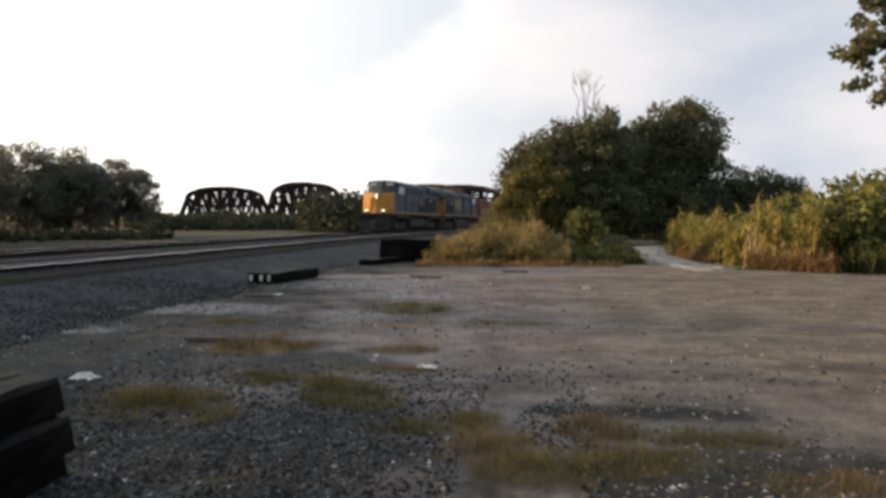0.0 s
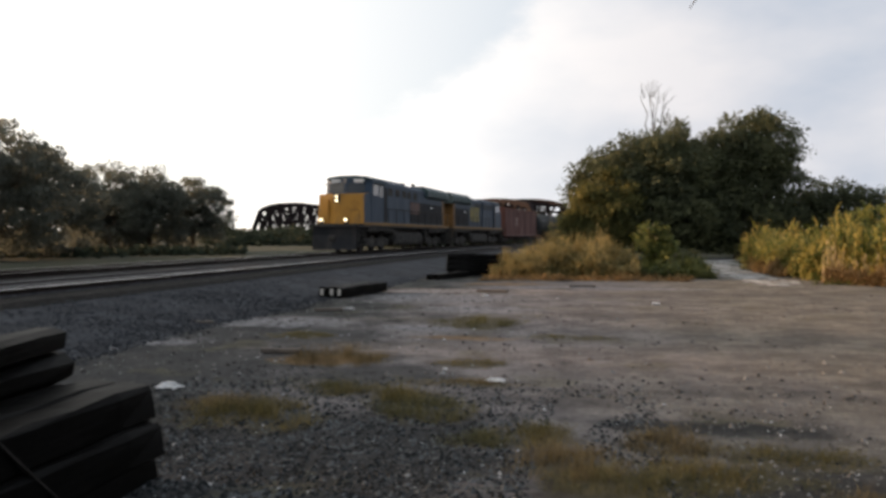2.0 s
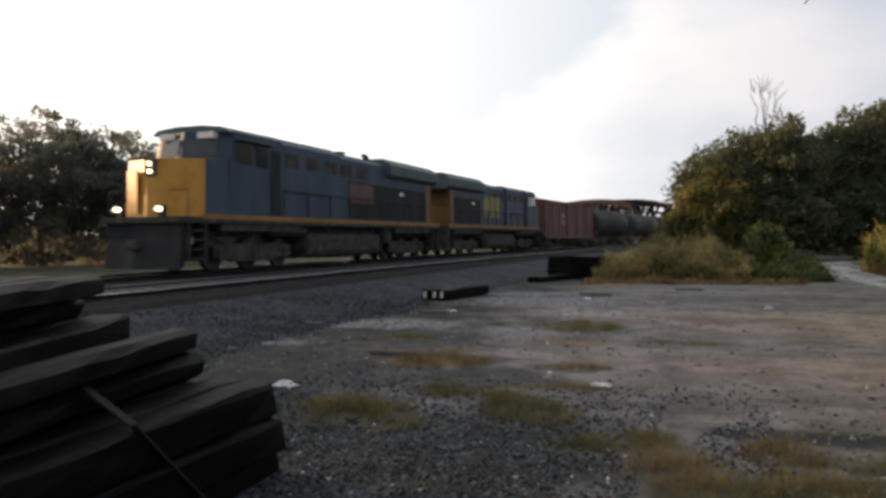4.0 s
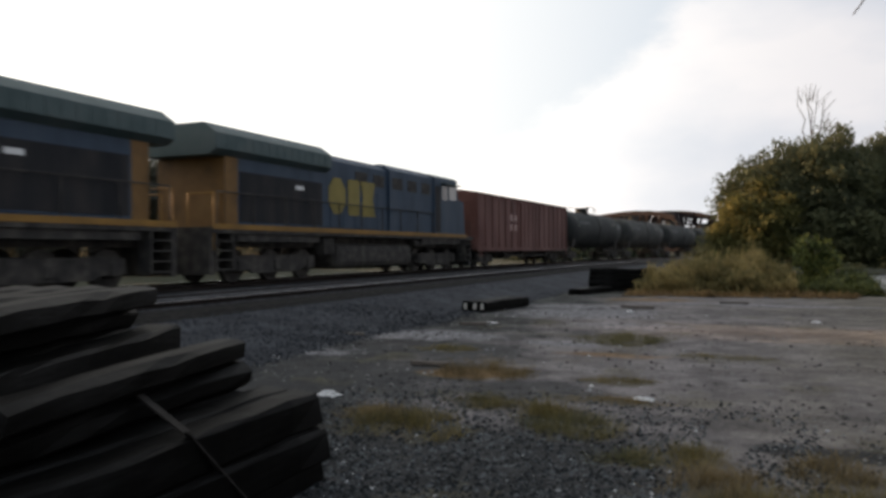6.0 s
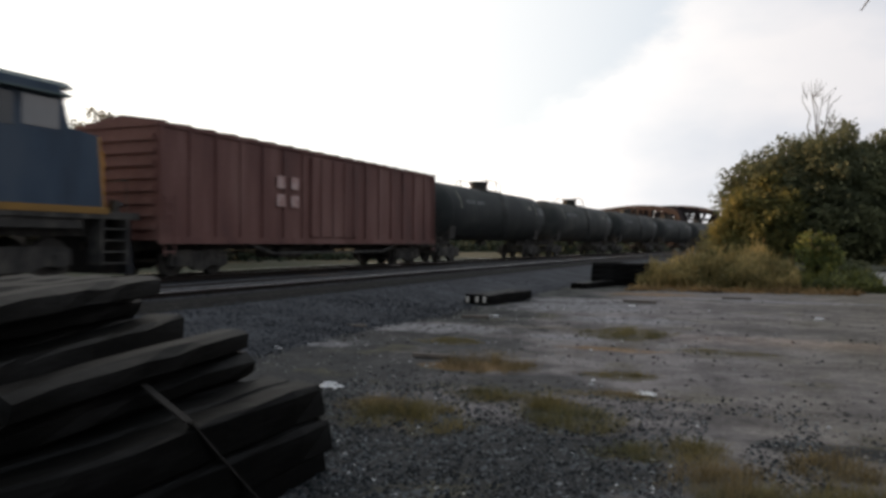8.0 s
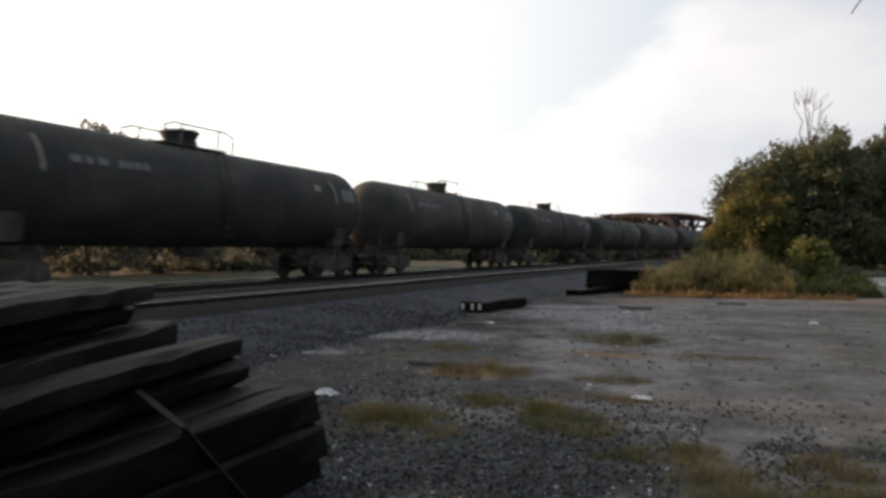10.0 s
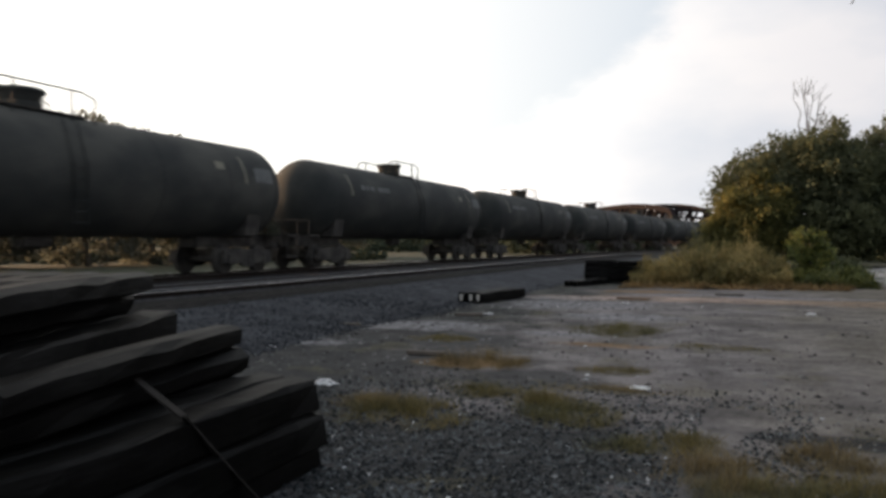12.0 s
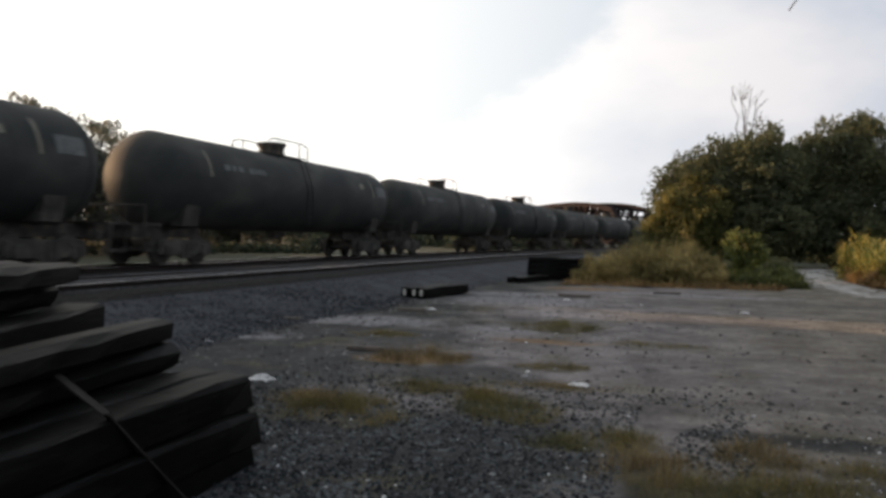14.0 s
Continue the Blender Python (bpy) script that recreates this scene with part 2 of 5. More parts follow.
# grass tufts: x, y, half widths, height, kind
PATCHES = [(-2.34, 13.9, 0.75, 0.9, 0.13, "green"), (-3.44, 9.35, 0.6, 0.45, 0.20, "rust"), (-1.69, 9.43, 0.42, 0.22, 0.08, "olive"), (-1.55, 8.2, 0.6, 0.2, 0.06, "rust"),
           (-2.69, 7.6, 0.45, 0.3, 0.11, "olive"), (-1.6, 6.8, 0.42, 0.45, 0.17, "green"), (-2.05, 7.3, 0.38, 0.3, 0.14, "olive"), (-3.1, 6.3, 0.65, 0.45, 0.15, "olive"), (-3.5, 6.6, 0.4, 0.3, 0.12, "rust"),
           (-0.27, 5.4, 0.40, 0.32, 0.16, "rust"), (0.43, 6.05, 0.35, 0.28, 0.14, "rust"), (-0.63, 6.1, 0.40, 0.28, 0.12, "olive"), (0.75, 5.3, 0.5, 0.3, 0.12, "olive"), (0.15, 5.0, 0.5, 0.3, 0.13, "green"),
           (1.3, 5.9, 0.5, 0.25, 0.10, "olive"), (-1.0, 5.9, 0.25, 0.2, 0.10, "green"), (1.9, 5.0, 0.6, 0.25, 0.09, "rust"), (-4.9, 11.6, 0.5, 0.35, 0.08, "olive"), (-0.6, 12.2, 0.7, 0.35, 0.05, "olive")]


def ground_material():
    m = bpy.data.materials.new("dirt_gravel_ground")
    m.use_nodes = True
    nt = m.node_tree
    N, L = nt.nodes.new, nt.links.new
    p = nt.nodes["Principled BSDF"]
    p.inputs["Roughness"].default_value = 0.95
    p.inputs["Specular IOR Level"].default_value = 0.15
    tc = N("ShaderNodeTexCoord")
    sep = N("ShaderNodeSeparateXYZ")
    L(tc.outputs["Object"], sep.inputs[0])

    def nz(scale, detail=6, rough=0.6):
        n = N("ShaderNodeTexNoise")
        n.inputs["Scale"].default_value, n.inputs["Detail"].default_value, n.inputs["Roughness"].default_value = scale, detail, rough
        L(tc.outputs["Object"], n.inputs[0])
        return n.outputs[0]

    def span(src, a, b, lo=0.0, hi=1.0):
        r = N("ShaderNodeMapRange")
        r.interpolation_type = "SMOOTHSTEP"
        for k, v in zip((1, 2, 3, 4), (a, b, lo, hi)):
            r.inputs[k].default_value = v
        L(src, r.inputs[0])
        return r.outputs[0]

    def math2(op, a, b):
        k = N("ShaderNodeMath")
        k.operation = op
        for i, v in enumerate((a, b)):
            if isinstance(v, (int, float)):
                k.inputs[i].default_value = v
            else:
                L(v, k.inputs[i])
        return k.outputs[0]

    def mixc(f, a, b):
        k = N("ShaderNodeMix")
        k.data_type = "RGBA"
        L(f, k.inputs[0])
        for i, v in ((6, a), (7, b)):
            if isinstance(v, tuple):
                k.inputs[i].default_value = (*v, 1)
            else:
                L(v, k.inputs[i])
        return k.outputs[2]

    big, mid, fine, tiny = nz(0.22), nz(1.1), nz(6.0), nz(34.0, 4)
    ragged = nz(1.7, 7, 0.65)

    def blot(cx, cy, rx, ry):
        """A soft ragged patch round a place."""
        w = N("ShaderNodeCombineXYZ")
        L(math2("MULTIPLY", math2("SUBTRACT", sep.outputs[0], cx), 1.0 / rx), w.inputs[0])
        L(math2("MULTIPLY", math2("SUBTRACT", sep.outputs[1], cy), 1.0 / ry), w.inputs[1])
        ln = N("ShaderNodeVectorMath")
        ln.operation = "LENGTH"
        L(w.outputs[0], ln.inputs[0])
        d = math2("ADD", ln.outputs["Value"], math2("MULTIPLY", math2("SUBTRACT", ragged, 0.5), 1.7))
        return span(d, 1.15, 0.55)

    def blots(base, places, color, most):
        f = None
        for q in places:
            k = blot(*q)
            f = k if f is None else math2("MAXIMUM", f, k)
        return mixc(math2("MULTIPLY", f, most), base, color)

    gravel = mixc(span(fine, 0.35, 0.65), (0.007, 0.0084, 0.009), (0.018, 0.0208, 0.0222))
    mauve = mixc(span(mid, 0.35, 0.65), (0.104, 0.094, 0.094), (0.182, 0.165, 0.165))
    beige = mixc(span(mid, 0.35, 0.65), (0.095, 0.084, 0.072), (0.164, 0.146, 0.125))
    # mauve dirt in the middle, beige toward +x, dark gravel toward the tracks
    side = math2("ADD", sep.outputs[0], math2("MULTIPLY", math2("SUBTRACT", big, 0.5), 9.0))
    side = math2("ADD", side, math2("MULTIPLY", math2("SUBTRACT", ragged, 0.5), 3.0))
    base = mixc(span(side, -1.5, 3.0), mauve, beige)
    base = mixc(span(side, -3.0, -5.4), base, mixc(span(mid, 0.40, 0.62), gravel, (0.060, 0.061, 0.057)))
    base = blots(base, [(-4.9, 8.6, 2.2, 2.8), (-4.6, 11.4, 1.6, 1.2), (-6.8, 11.4, 1.6, 1.0), (-2.6, 8.5, 1.0, 0.9)], (0.032, 0.033, 0.034), 0.8)
    base = blots(base, [(-2.0, 5.2, 1.8, 1.9), (0.8, 6.7, 1.1, 0.3), (2.2, 4.9, 3.2, 1.0), (-4.0, 5.2, 2.0, 2.0), (0.0, 3.0, 5.0, 1.6)], gravel, 0.9)
    dark = span(math2("ADD", nz(0.6), math2("MULTIPLY", fine, 0.3)), 0.58, 0.45, 0.0, 0.45)
    base = mixc(dark, base, (0.046, 0.042, 0.041))
    moss = span(math2("ADD", nz(0.8, 5), math2("MULTIPLY", fine, 0.25)), 0.68, 0.78, 0.0, 0.5)
    base = mixc(moss, base, (0.074, 0.066, 0.036))
    base = blots(base, [(-6.3, 13.4, 2.0, 1.0), (-4.4, 19.4, 2.2, 2.0), (-2.8, 16.4, 1.4, 0.9), (-7.6, 10.6, 1.6, 0.6), (-0.4, 23.7, 4.2, 0.5), (-5.2, 21.8, 1.6, 1.0), (-3.2, 13.0, 0.8, 0.5)],
                 mixc(span(fine, 0.40, 0.56), (0.085, 0.083, 0.089), (0.25, 0.243, 0.26)), 0.75)
    base = blots(base, [(-4.2, 10.0, 0.9, 0.35), (3.4, 9.0, 0.9, 0.4), (-6.0, 12.0, 1.0, 0.4), (-1.0, 7.5, 1.0, 0.3), (0.4, 15.5, 1.6, 0.6), (-7.4, 15.6, 1.2, 0.6), (1.6, 8.2, 1.2, 0.3), (-0.2, 20.5, 1.8, 0.6), (2.8, 21.5, 2.6, 0.7)],
                 (0.040, 0.037, 0.036), 0.45)
    base = blots(base, [(x, y, rx * 1.1, ry * 1.2) for x, y, rx, ry, _, _ in PATCHES], (0.070, 0.058, 0.028), 0.7)
    base = blots(base, [(-3.55, 9.3, 0.7, 0.4), (-3.4, 25.2, 1.7, 0.9), (-2.2, 11.8, 0.9, 0.3)], (0.185, 0.108, 0.045), 0.65)
    # grassy far land past the yard
    dist = math2("ADD", sep.outputs[1], math2("MULTIPLY", math2("SUBTRACT", mid, 0.5), 6.0))
    grass = mixc(span(fine, 0.3, 0.7), (0.022, 0.028, 0.016), (0.048, 0.050, 0.030))
    far = span(dist, 30.0, 38.0)
    beyond = span(sep.outputs[0], -20.0, -23.0)
    base = mixc(math2("MAXIMUM", far, beyond), base, grass)
    base = mixc(span(tiny, 0.25, 0.75, 0.0, 0.35), base, (0.025, 0.025, 0.025))
    # pebbly mottling
    speck = N("ShaderNodeVectorMath")
    speck.operation = "SCALE"
    L(base, speck.inputs[0])
    L(math2("ADD", span(nz(13.0, 6, 0.7), 0.36, 0.62, 0.13, 0.47), span(nz(3.2, 5), 0.35, 0.65, 0.55, 0.9)), speck.inputs["Scale"])
    base = speck.outputs[0]
    L(base, p.inputs["Base Color"])
    b = N("ShaderNodeBump")
    b.inputs["Strength"].default_value, b.inputs["Distance"].default_value = 0.5, 0.05
    L(math2("ADD", math2("MULTIPLY", tiny, 0.5), fine), b.inputs["Height"])
    L(b.outputs[0], p.inputs["Normal"])
    return m


M_GROUND = ground_material()


# ---- mesh helpers ----
def box(bm, x0, x1, y0, y1, z0, z1, bevel=0.0):
    r = bmesh.ops.create_cube(bm, size=1.0, matrix=Matrix.Translation(((x0 + x1) / 2, (y0 + y1) / 2, (z0 + z1) / 2)) @ Matrix.Diagonal((abs(x1 - x0), abs(y1 - y0), abs(z1 - z0), 1)))
    if bevel:
        es = list({e for v in r["verts"] for e in v.link_edges})
        bmesh.ops.bevel(bm, geom=es, offset=bevel, segments=2, affect="EDGES", profile=0.5)
    return r["verts"]


def rod(bm, a, b, r0, r1=None, seg=8, caps=True):
    a, b = Vector(a), Vector(b)
    d = b - a
    m = Matrix.Translation((a + b) / 2) @ d.to_track_quat("Z", "Y").to_matrix().to_4x4()
    bmesh.ops.create_cone(bm, cap_ends=caps, segments=seg, radius1=r0, radius2=r0 if r1 is None else r1, depth=d.length, matrix=m)


def beam(bm, a, b, w, h):
    a, b = Vector(a), Vector(b)
    d = b - a
    m = Matrix.Translation((a + b) / 2) @ d.to_track_quat("Y", "Z").to_matrix().to_4x4() @ Matrix.Diagonal((w, d.length, h, 1))
    bmesh.ops.create_cube(bm, size=1.0, matrix=m)


def prism(bm, outline, axis, a, b):
    """An outline of (u, v) pushed from a to b along x ('x': u=y, v=z) or y ('y': u=x, v=z)."""
    def p(u, v, w):
        return (w, u, v) if axis == "x" else (u, w, v)
    lo, hi = [bm.verts.new(p(u, v, a)) for u, v in outline], [bm.verts.new(p(u, v, b)) for u, v in outline]
    bm.faces.new(lo)
    bm.faces.new(hi[::-1])
    for i in range(len(lo)):
        j = (i + 1) % len(lo)
        bm.faces.new((lo[j], lo[i], hi[i], hi[j]))
    bmesh.ops.recalc_face_normals(bm, faces=bm.faces[:])


def mesh_of(name, bm, mats, smooth=False):
    me = bpy.data.meshes.new(name)
    bm.to_mesh(me)
    bm.free()
    for m in mats if isinstance(mats, (list, tuple)) else [mats]:
        me.materials.append(m)
    if smooth:
        me.shade_smooth()
    return me


def part(name, bm, mat, parent=None, label="", smooth=False):
    ob = new(name, mesh_of(name, bm, mat, smooth))
    ob.parent = parent
    return tagged(ob, label)


def cuboid(name, dims, mat, parent, label="", bevel=0.0):
    bm = bmesh.new()
    box(bm, *dims, bevel=bevel)
    return part(name, bm, mat, parent, label)


def arrays(name, verts, faces, mat, parent=None, label=""):
    me = bpy.data.meshes.new(name)
    me.from_pydata(verts.tolist() if hasattr(verts, "tolist") else verts, [], faces.tolist() if hasattr(faces, "tolist") else faces)
    me.materials.append(mat)
    ob = new(name, me)
    ob.parent = parent
    return tagged(ob, label)


# ---- the line of the railway ----
TRAIN_X, NEAR_X, RAIL_Z = -16.3, -11.4, 0.65


def bend(y):
    """How far the tracks swing to +x at y."""
    if y <= 25:
        return 0.0
    if y <= 145:
        return 0.0007 * (y - 25) ** 2
    return 0.0007 * 120 ** 2 + 0.168 * (y - 145)


def heading(y):
    return (bend(y + 0.5) - bend(y - 0.5))


# ---- ground, ballast, tracks ----
def make_ground():
    ys = np.concatenate([np.linspace(-6, 45, 205), np.linspace(48, 420, 60)])
    ys = np.concatenate([[-900, -300, -80, -30, -14], ys, [700, 1500, 3500]])
    xs = np.concatenate([[-3500, -1200, -500, -250], np.linspace(-150, -24, 30), np.linspace(-22, 16, 153), np.linspace(18, 120, 26), [250, 500, 1200, 3500]])
    verts, faces = [], []
    for y in ys:
        for x in xs:
            z = 0.0
            if -8.5 < x < 16 and -5 < y < 40:
                z = 0.03 * noise.noise((x * 0.35, y * 0.35, 0)) + 0.014 * noise.noise((x * 1.3, y * 1.3, 3)) + 0.012 * noise.noise((x * 4, y * 4, 7))
            verts.append((x, y, z))
    n = len(xs)
    for j in range(len(ys) - 1):
        for i in range(n - 1):
            faces.append((j * n + i, j * n + i + 1, (j + 1) * n + i + 1, (j + 1) * n + i))
    g = arrays("ground", verts, faces, M_GROUND)
    g.data.shade_smooth()
    tagged(g, "grey gravel and pinkish bare dirt yard beside the tracks", "ground", kind="structure")


def ground_z(x, y):
    return 0.03 * noise.noise((x * 0.35, y * 0.35, 0)) + 0.014 * noise.noise((x * 1.3, y * 1.3, 3))


def make_ballast():
    # profile across: (x from the middle of the two tracks' bed, z)
    prof = [(-22.6, -0.05), (-20.6, 0.42), (-19.0, 0.50), (-18.0, 0.51), (-14.6, 0.51), (-14.0, 0.49), (-13.0, 0.50), (-12.8, 0.60), (-12.20, 0.615), (-12.10, 0.615), (-10.72, 0.61), (-10.60, 0.52), (-9.75, 0.50), (-9.50, 0.42), (-7.6, 0.10), (-6.6, -0.06)]
    ys = [-120 + 2.0 * i for i in range(161)] + [204 + 8.0 * i for i in range(20)]
    verts, faces = [], []
    for y in ys:
        b = bend(y)
        for x, z in prof:
            w = 0.25 * noise.noise((x, y * 0.4, 1)) if x > -8 else 0
            verts.append((x + b + w, y, z + 0.02 * noise.noise((x * 2, y, 2))))
    n = len(prof)
    for j in range(len(ys) - 1):
        for i in range(n - 1):
            faces.append((j * n + i, j * n + i + 1, (j + 1) * n + i + 1, (j + 1) * n + i))
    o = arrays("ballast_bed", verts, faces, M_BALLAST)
    o.data.materials.append(M_SHADED)
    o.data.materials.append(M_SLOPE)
    # strip by the near rail and yard-side bank carry shade in their colour
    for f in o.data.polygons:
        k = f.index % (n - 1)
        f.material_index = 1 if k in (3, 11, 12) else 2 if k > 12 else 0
    tagged(o, "grey crushed stone ballast bed under two tracks", "ballast", kind="structure")


def make_rail(name, x0):
    """A rail of real section along the line."""
    sec = [(-0.07, 0.0), (0.07, 0.0), (0.07, 0.015), (0.012, 0.04), (0.012, 0.125), (0.036, 0.14), (0.036, 0.17), (-0.036, 0.17), (-0.036, 0.14), (-0.012, 0.125), (-0.012, 0.04), (-0.07, 0.015)]
    ys = [-120 + 4.0 * i for i in range(100)]
    bm = bmesh.new()
    rings = []
    for y in ys:
        rings.append([bm.verts.new((x0 + bend(y) + u, y, RAIL_Z - 0.17 + v)) for u, v in sec])
    for a, b in zip(rings, rings[1:]):
        for i in range(len(sec)):
            j = (i + 1) % len(sec)
            f = bm.faces.new((a[i], b[i], b[j], a[j]))
            f.material_index = 1 if i == 6 else 0
    bmesh.ops.recalc_face_normals(bm, faces=bm.faces[:])
    return bm


def make_track(name, x0, label):
    t = tagged(new(name), label, "railway track", kind="structure")
    for s in (-0.755, 0.755):
        bm = make_rail("rail", x0 + s)
        # this head takes the dark side colour, to leave out its sky glint
        dull = x0 == NEAR_X and s < 0
        part("rail", bm, [M_RAIL, M_RAIL if dull else M_RAILTOP], t, "rail sunk in dirt, its head painted dull without glint" if dull else "rust-sided steel rail with a polished head")
    bm = bmesh.new()
    box(bm, -1.3, 1.3, -0.115, 0.115, -0.2, 0.0, bevel=0.012)
    me = mesh_of("sleeper", bm, M_TIE)
    y = -14.0
    while y < 100:
        o = new("sleeper", me)
        o.matrix_basis = pose(x0 + bend(y) + random.uniform(-0.04, 0.04), y, RAIL_Z - 0.165, 0, 0, -math.degrees(heading(y)) + random.uniform(-1, 1))
        o.parent = t
        y += 0.52
    return t


make_ground()
make_ballast()
make_track("track_near", NEAR_X, "rail track with polished rails on dark wooden sleepers")
make_track("track_far", TRAIN_X, "rail track on dark sleepers carrying the freight train")


# ---- train ----
NOSE = [(0.0, 67.4), (4.0, 18.3), (6.5, -11.1), (7.5, -23.1), (11.0, -66.3), (14.0, -103.5)]   # seconds, y of the front coupler


def wheelset(name, y, r, parent):
    bm = bmesh.new()
    for s in (-0.755, 0.755):
        rod(bm, (s - 0.07, y, r), (s + 0.07, y, r), r, seg=20)
        rod(bm, (s - 0.09 * (1 if s > 0 else -1), y, r), (s - 0.05 * (1 if s > 0 else -1), y, r), r + 0.025, seg=20)
    rod(bm, (-0.85, y, r), (0.85, y, r), 0.08)
    return part(name, bm, M_BLACK, parent)


def bogie(y, axles, r, parent, half=1.02):
    """A truck with side frames, springs and its wheelsets."""
    b = part("truck", _bogie_mesh(y, axles, r, half), M_BLACK, parent, "grimy black steel truck")
    for a in axles:
        wheelset("wheelset", y + a, r, b)
    return b


def _bogie_mesh(y, axles, r, half):
    bm = bmesh.new()
    e = max(axles)
    for s in (-half, half):
        prism(bm, [(y - e - 0.35, r - 0.12), (y - e - 0.3, r + 0.28), (y - e + 0.4, r + 0.34), (y, r + 0.30), (y + e - 0.4, r + 0.34), (y + e + 0.3, r + 0.28), (y + e + 0.35, r - 0.12),
                   (y + e - 0.45, r - 0.14), (y + e - 0.7, r - 0.26), (y - e + 0.7, r - 0.26), (y - e + 0.45, r - 0.14)], "x", s - 0.07, s + 0.07)
        for a in axles:
            box(bm, s - 0.13, s + 0.13, y + a - 0.17, y + a + 0.17, r - 0.17, r + 0.17, bevel=0.03)
        for k in (-0.22, 0.0, 0.22):
            rod(bm, (s + 0.02, y + k, r - 0.2), (s + 0.02, y + k, r + 0.26), 0.085, seg=8)
    box(bm, -half, half, y - 0.25, y + 0.25, r - 0.05, r + 0.3)
    return bm


def coupler(y, s, parent):
    bm = bmesh.new()
    box(bm, -0.09, 0.09, min(y, y + 0.8 * s), max(y, y + 0.8 * s), 0.76, 0.96)
    box(bm, -0.17, 0.17, min(y + 0.6 * s, y + 0.88 * s), max(y + 0.6 * s, y + 0.88 * s), 0.72, 1.0, bevel=0.04)
    part("coupler", bm, M_BLACK, parent)


def handrail(pts, parent, mat, r=0.022, posts=None):
    bm = bmesh.new()
    for a, b in zip(pts, pts[1:]):
        rod(bm, a, b, r, seg=6)
    for p, z in posts or ():
        rod(bm, (p[0], p[1], z), p, r, seg=6)
    part("handrail", bm, mat, parent)


def locomotive(label, front_lit, logo, fore=0.0):
    """Nose toward -y, origin under the middle at the rail head; 22.2 m over the couplers. fore: how far the nose reaches on."""
    e = tagged(new("locomotive"), label, "locomotive", group="train")
    # frame and walkway
    bm = bmesh.new()
    box(bm, -1.52, 1.52, -10.68 - fore, 10.4, 1.52, 1.70)
    box(bm, -0.9, 0.9, -10.2, 10.3, 1.1, 1.52)
    for s in (-1, 1):
        for k in (-9.9 - fore, 9.85):
            for i in range(4):
                box(bm, s * 1.1, s * 1.52, k - 0.35, k + 0.35, 0.42 + 0.28 * i, 0.46 + 0.28 * i)
            box(bm, s * 1.05, s * 1.52, k - 0.42, k - 0.36, 0.4, 1.55)
            box(bm, s * 1.05, s * 1.52, k + 0.36, k + 0.42, 0.4, 1.55)
    part("frame", bm, M_BLACK, e, "black walkway frame with corner steps")
    for s in (-1, 1):
        cuboid("sill_stripe", (s * 1.522, s * 1.532, -9.7 - fore, 10.4, 1.64, 1.80), M_STRIPE, e, "dull yellow stripe along the sill")
    cuboid("fuel_tank", (-1.35, 1.35, -3.4, 3.2, 0.30, 1.25), M_BLACK, e, bevel=0.25)
    for s in (-1, 1):
        for k in range(4):
            cuboid("cooling_fin", (s * 0.95, s * 1.40, 3.5 + k * 0.18, 3.62 + k * 0.18, 0.85, 1.45), M_BLACK, e)
        bm = bmesh.new()
        rod(bm, (s * 1.2, -6.0, 1.3), (s * 1.2, -3.6, 1.3), 0.17, seg=10)
        part("air_reservoir", bm, M_BLACK, e)
        cuboid("side_box", (s * 1.1, s * 1.45, -9.0, -4.2, 1.28, 1.5), M_BLACK, e)
        cuboid("side_box", (s * 1.1, s * 1.45, 4.6, 9.2, 1.28, 1.5), M_BLACK, e)
    bogie(-6.7, (-1.95, 0.0, 1.95), 0.53, e, 1.05)
    bogie(6.7, (-1.95, 0.0, 1.95), 0.53, e, 1.05)
    # plough and pilots
    bm = bmesh.new()
    edge = [(-1.38, -10.50, 1.02), (0.0, -10.72, 1.02), (1.38, -10.50, 1.02), (1.38, -10.66, 0.15), (0.0, -11.05, 0.15), (-1.38, -10.66, 0.15)]
    out = [bm.verts.new((x, y - fore, z)) for x, y, z in edge]
    back = [bm.verts.new((x, -10.40 - fore, z)) for x, y, z in edge]
    bm.faces.new((out[0], out[1], out[4], out[5]))
    bm.faces.new((out[1], out[2], out[3], out[4]))
    bm.faces.new(back[::-1])
    for i in range(6):
        bm.faces.new((out[i], back[i], back[(i + 1) % 6], out[(i + 1) % 6]))
    bmesh.ops.recalc_face_normals(bm, faces=bm.faces[:])
    box(bm, -1.38, 1.38, -10.52 - fore, -10.40 - fore, 1.02, 1.52)
    part("snow_plow", bm, M_SOOT, e)
    cuboid("pilot", (-1.45, 1.45, 10.25, 10.45, 0.3, 1.55), M_BLACK, e)
    coupler(-10.3 - 0.7 * fore, -1, e)
    coupler(10.4, 1, e)
    # wide nose with a flat middle and chamfered sides
    nose = bmesh.new()
    o = [(-1.50, -8.3), (-1.50, -9.55), (-1.38, -9.72), (-0.16, -10.22), (0.16, -10.22), (1.38, -9.72), (1.50, -9.55), (1.50, -8.3)]
    o = [(x, y - (fore if y < -9 else 0.0)) for x, y in o]
    lo = [nose.verts.new((x, y, 1.70)) for x, y in o]
    hi = [nose.verts.new((x * 0.97, y + (0.12 if y < -9 else 0), 3.50 if y < -9 else 3.62)) for x, y in o]
    for i in range(len(o) - 1):
        nose.faces.new((lo[i], lo[i + 1], hi[i + 1], hi[i]))
    nose.faces.new(hi)
    nose.faces.new(lo[::-1])
    nose.faces.new((lo[-1], lo[0], hi[0], hi[-1]))
    bmesh.ops.recalc_face_normals(nose, faces=nose.faces[:])
    nose.faces.ensure_lookup_table()
    for f in nose.faces:
        if abs(f.normal.x) > 0.95:
            f.material_index = 1
    n = part("nose", nose, [M_YELLOW, M_BLUE], e, "yellow-fronted wide nose")
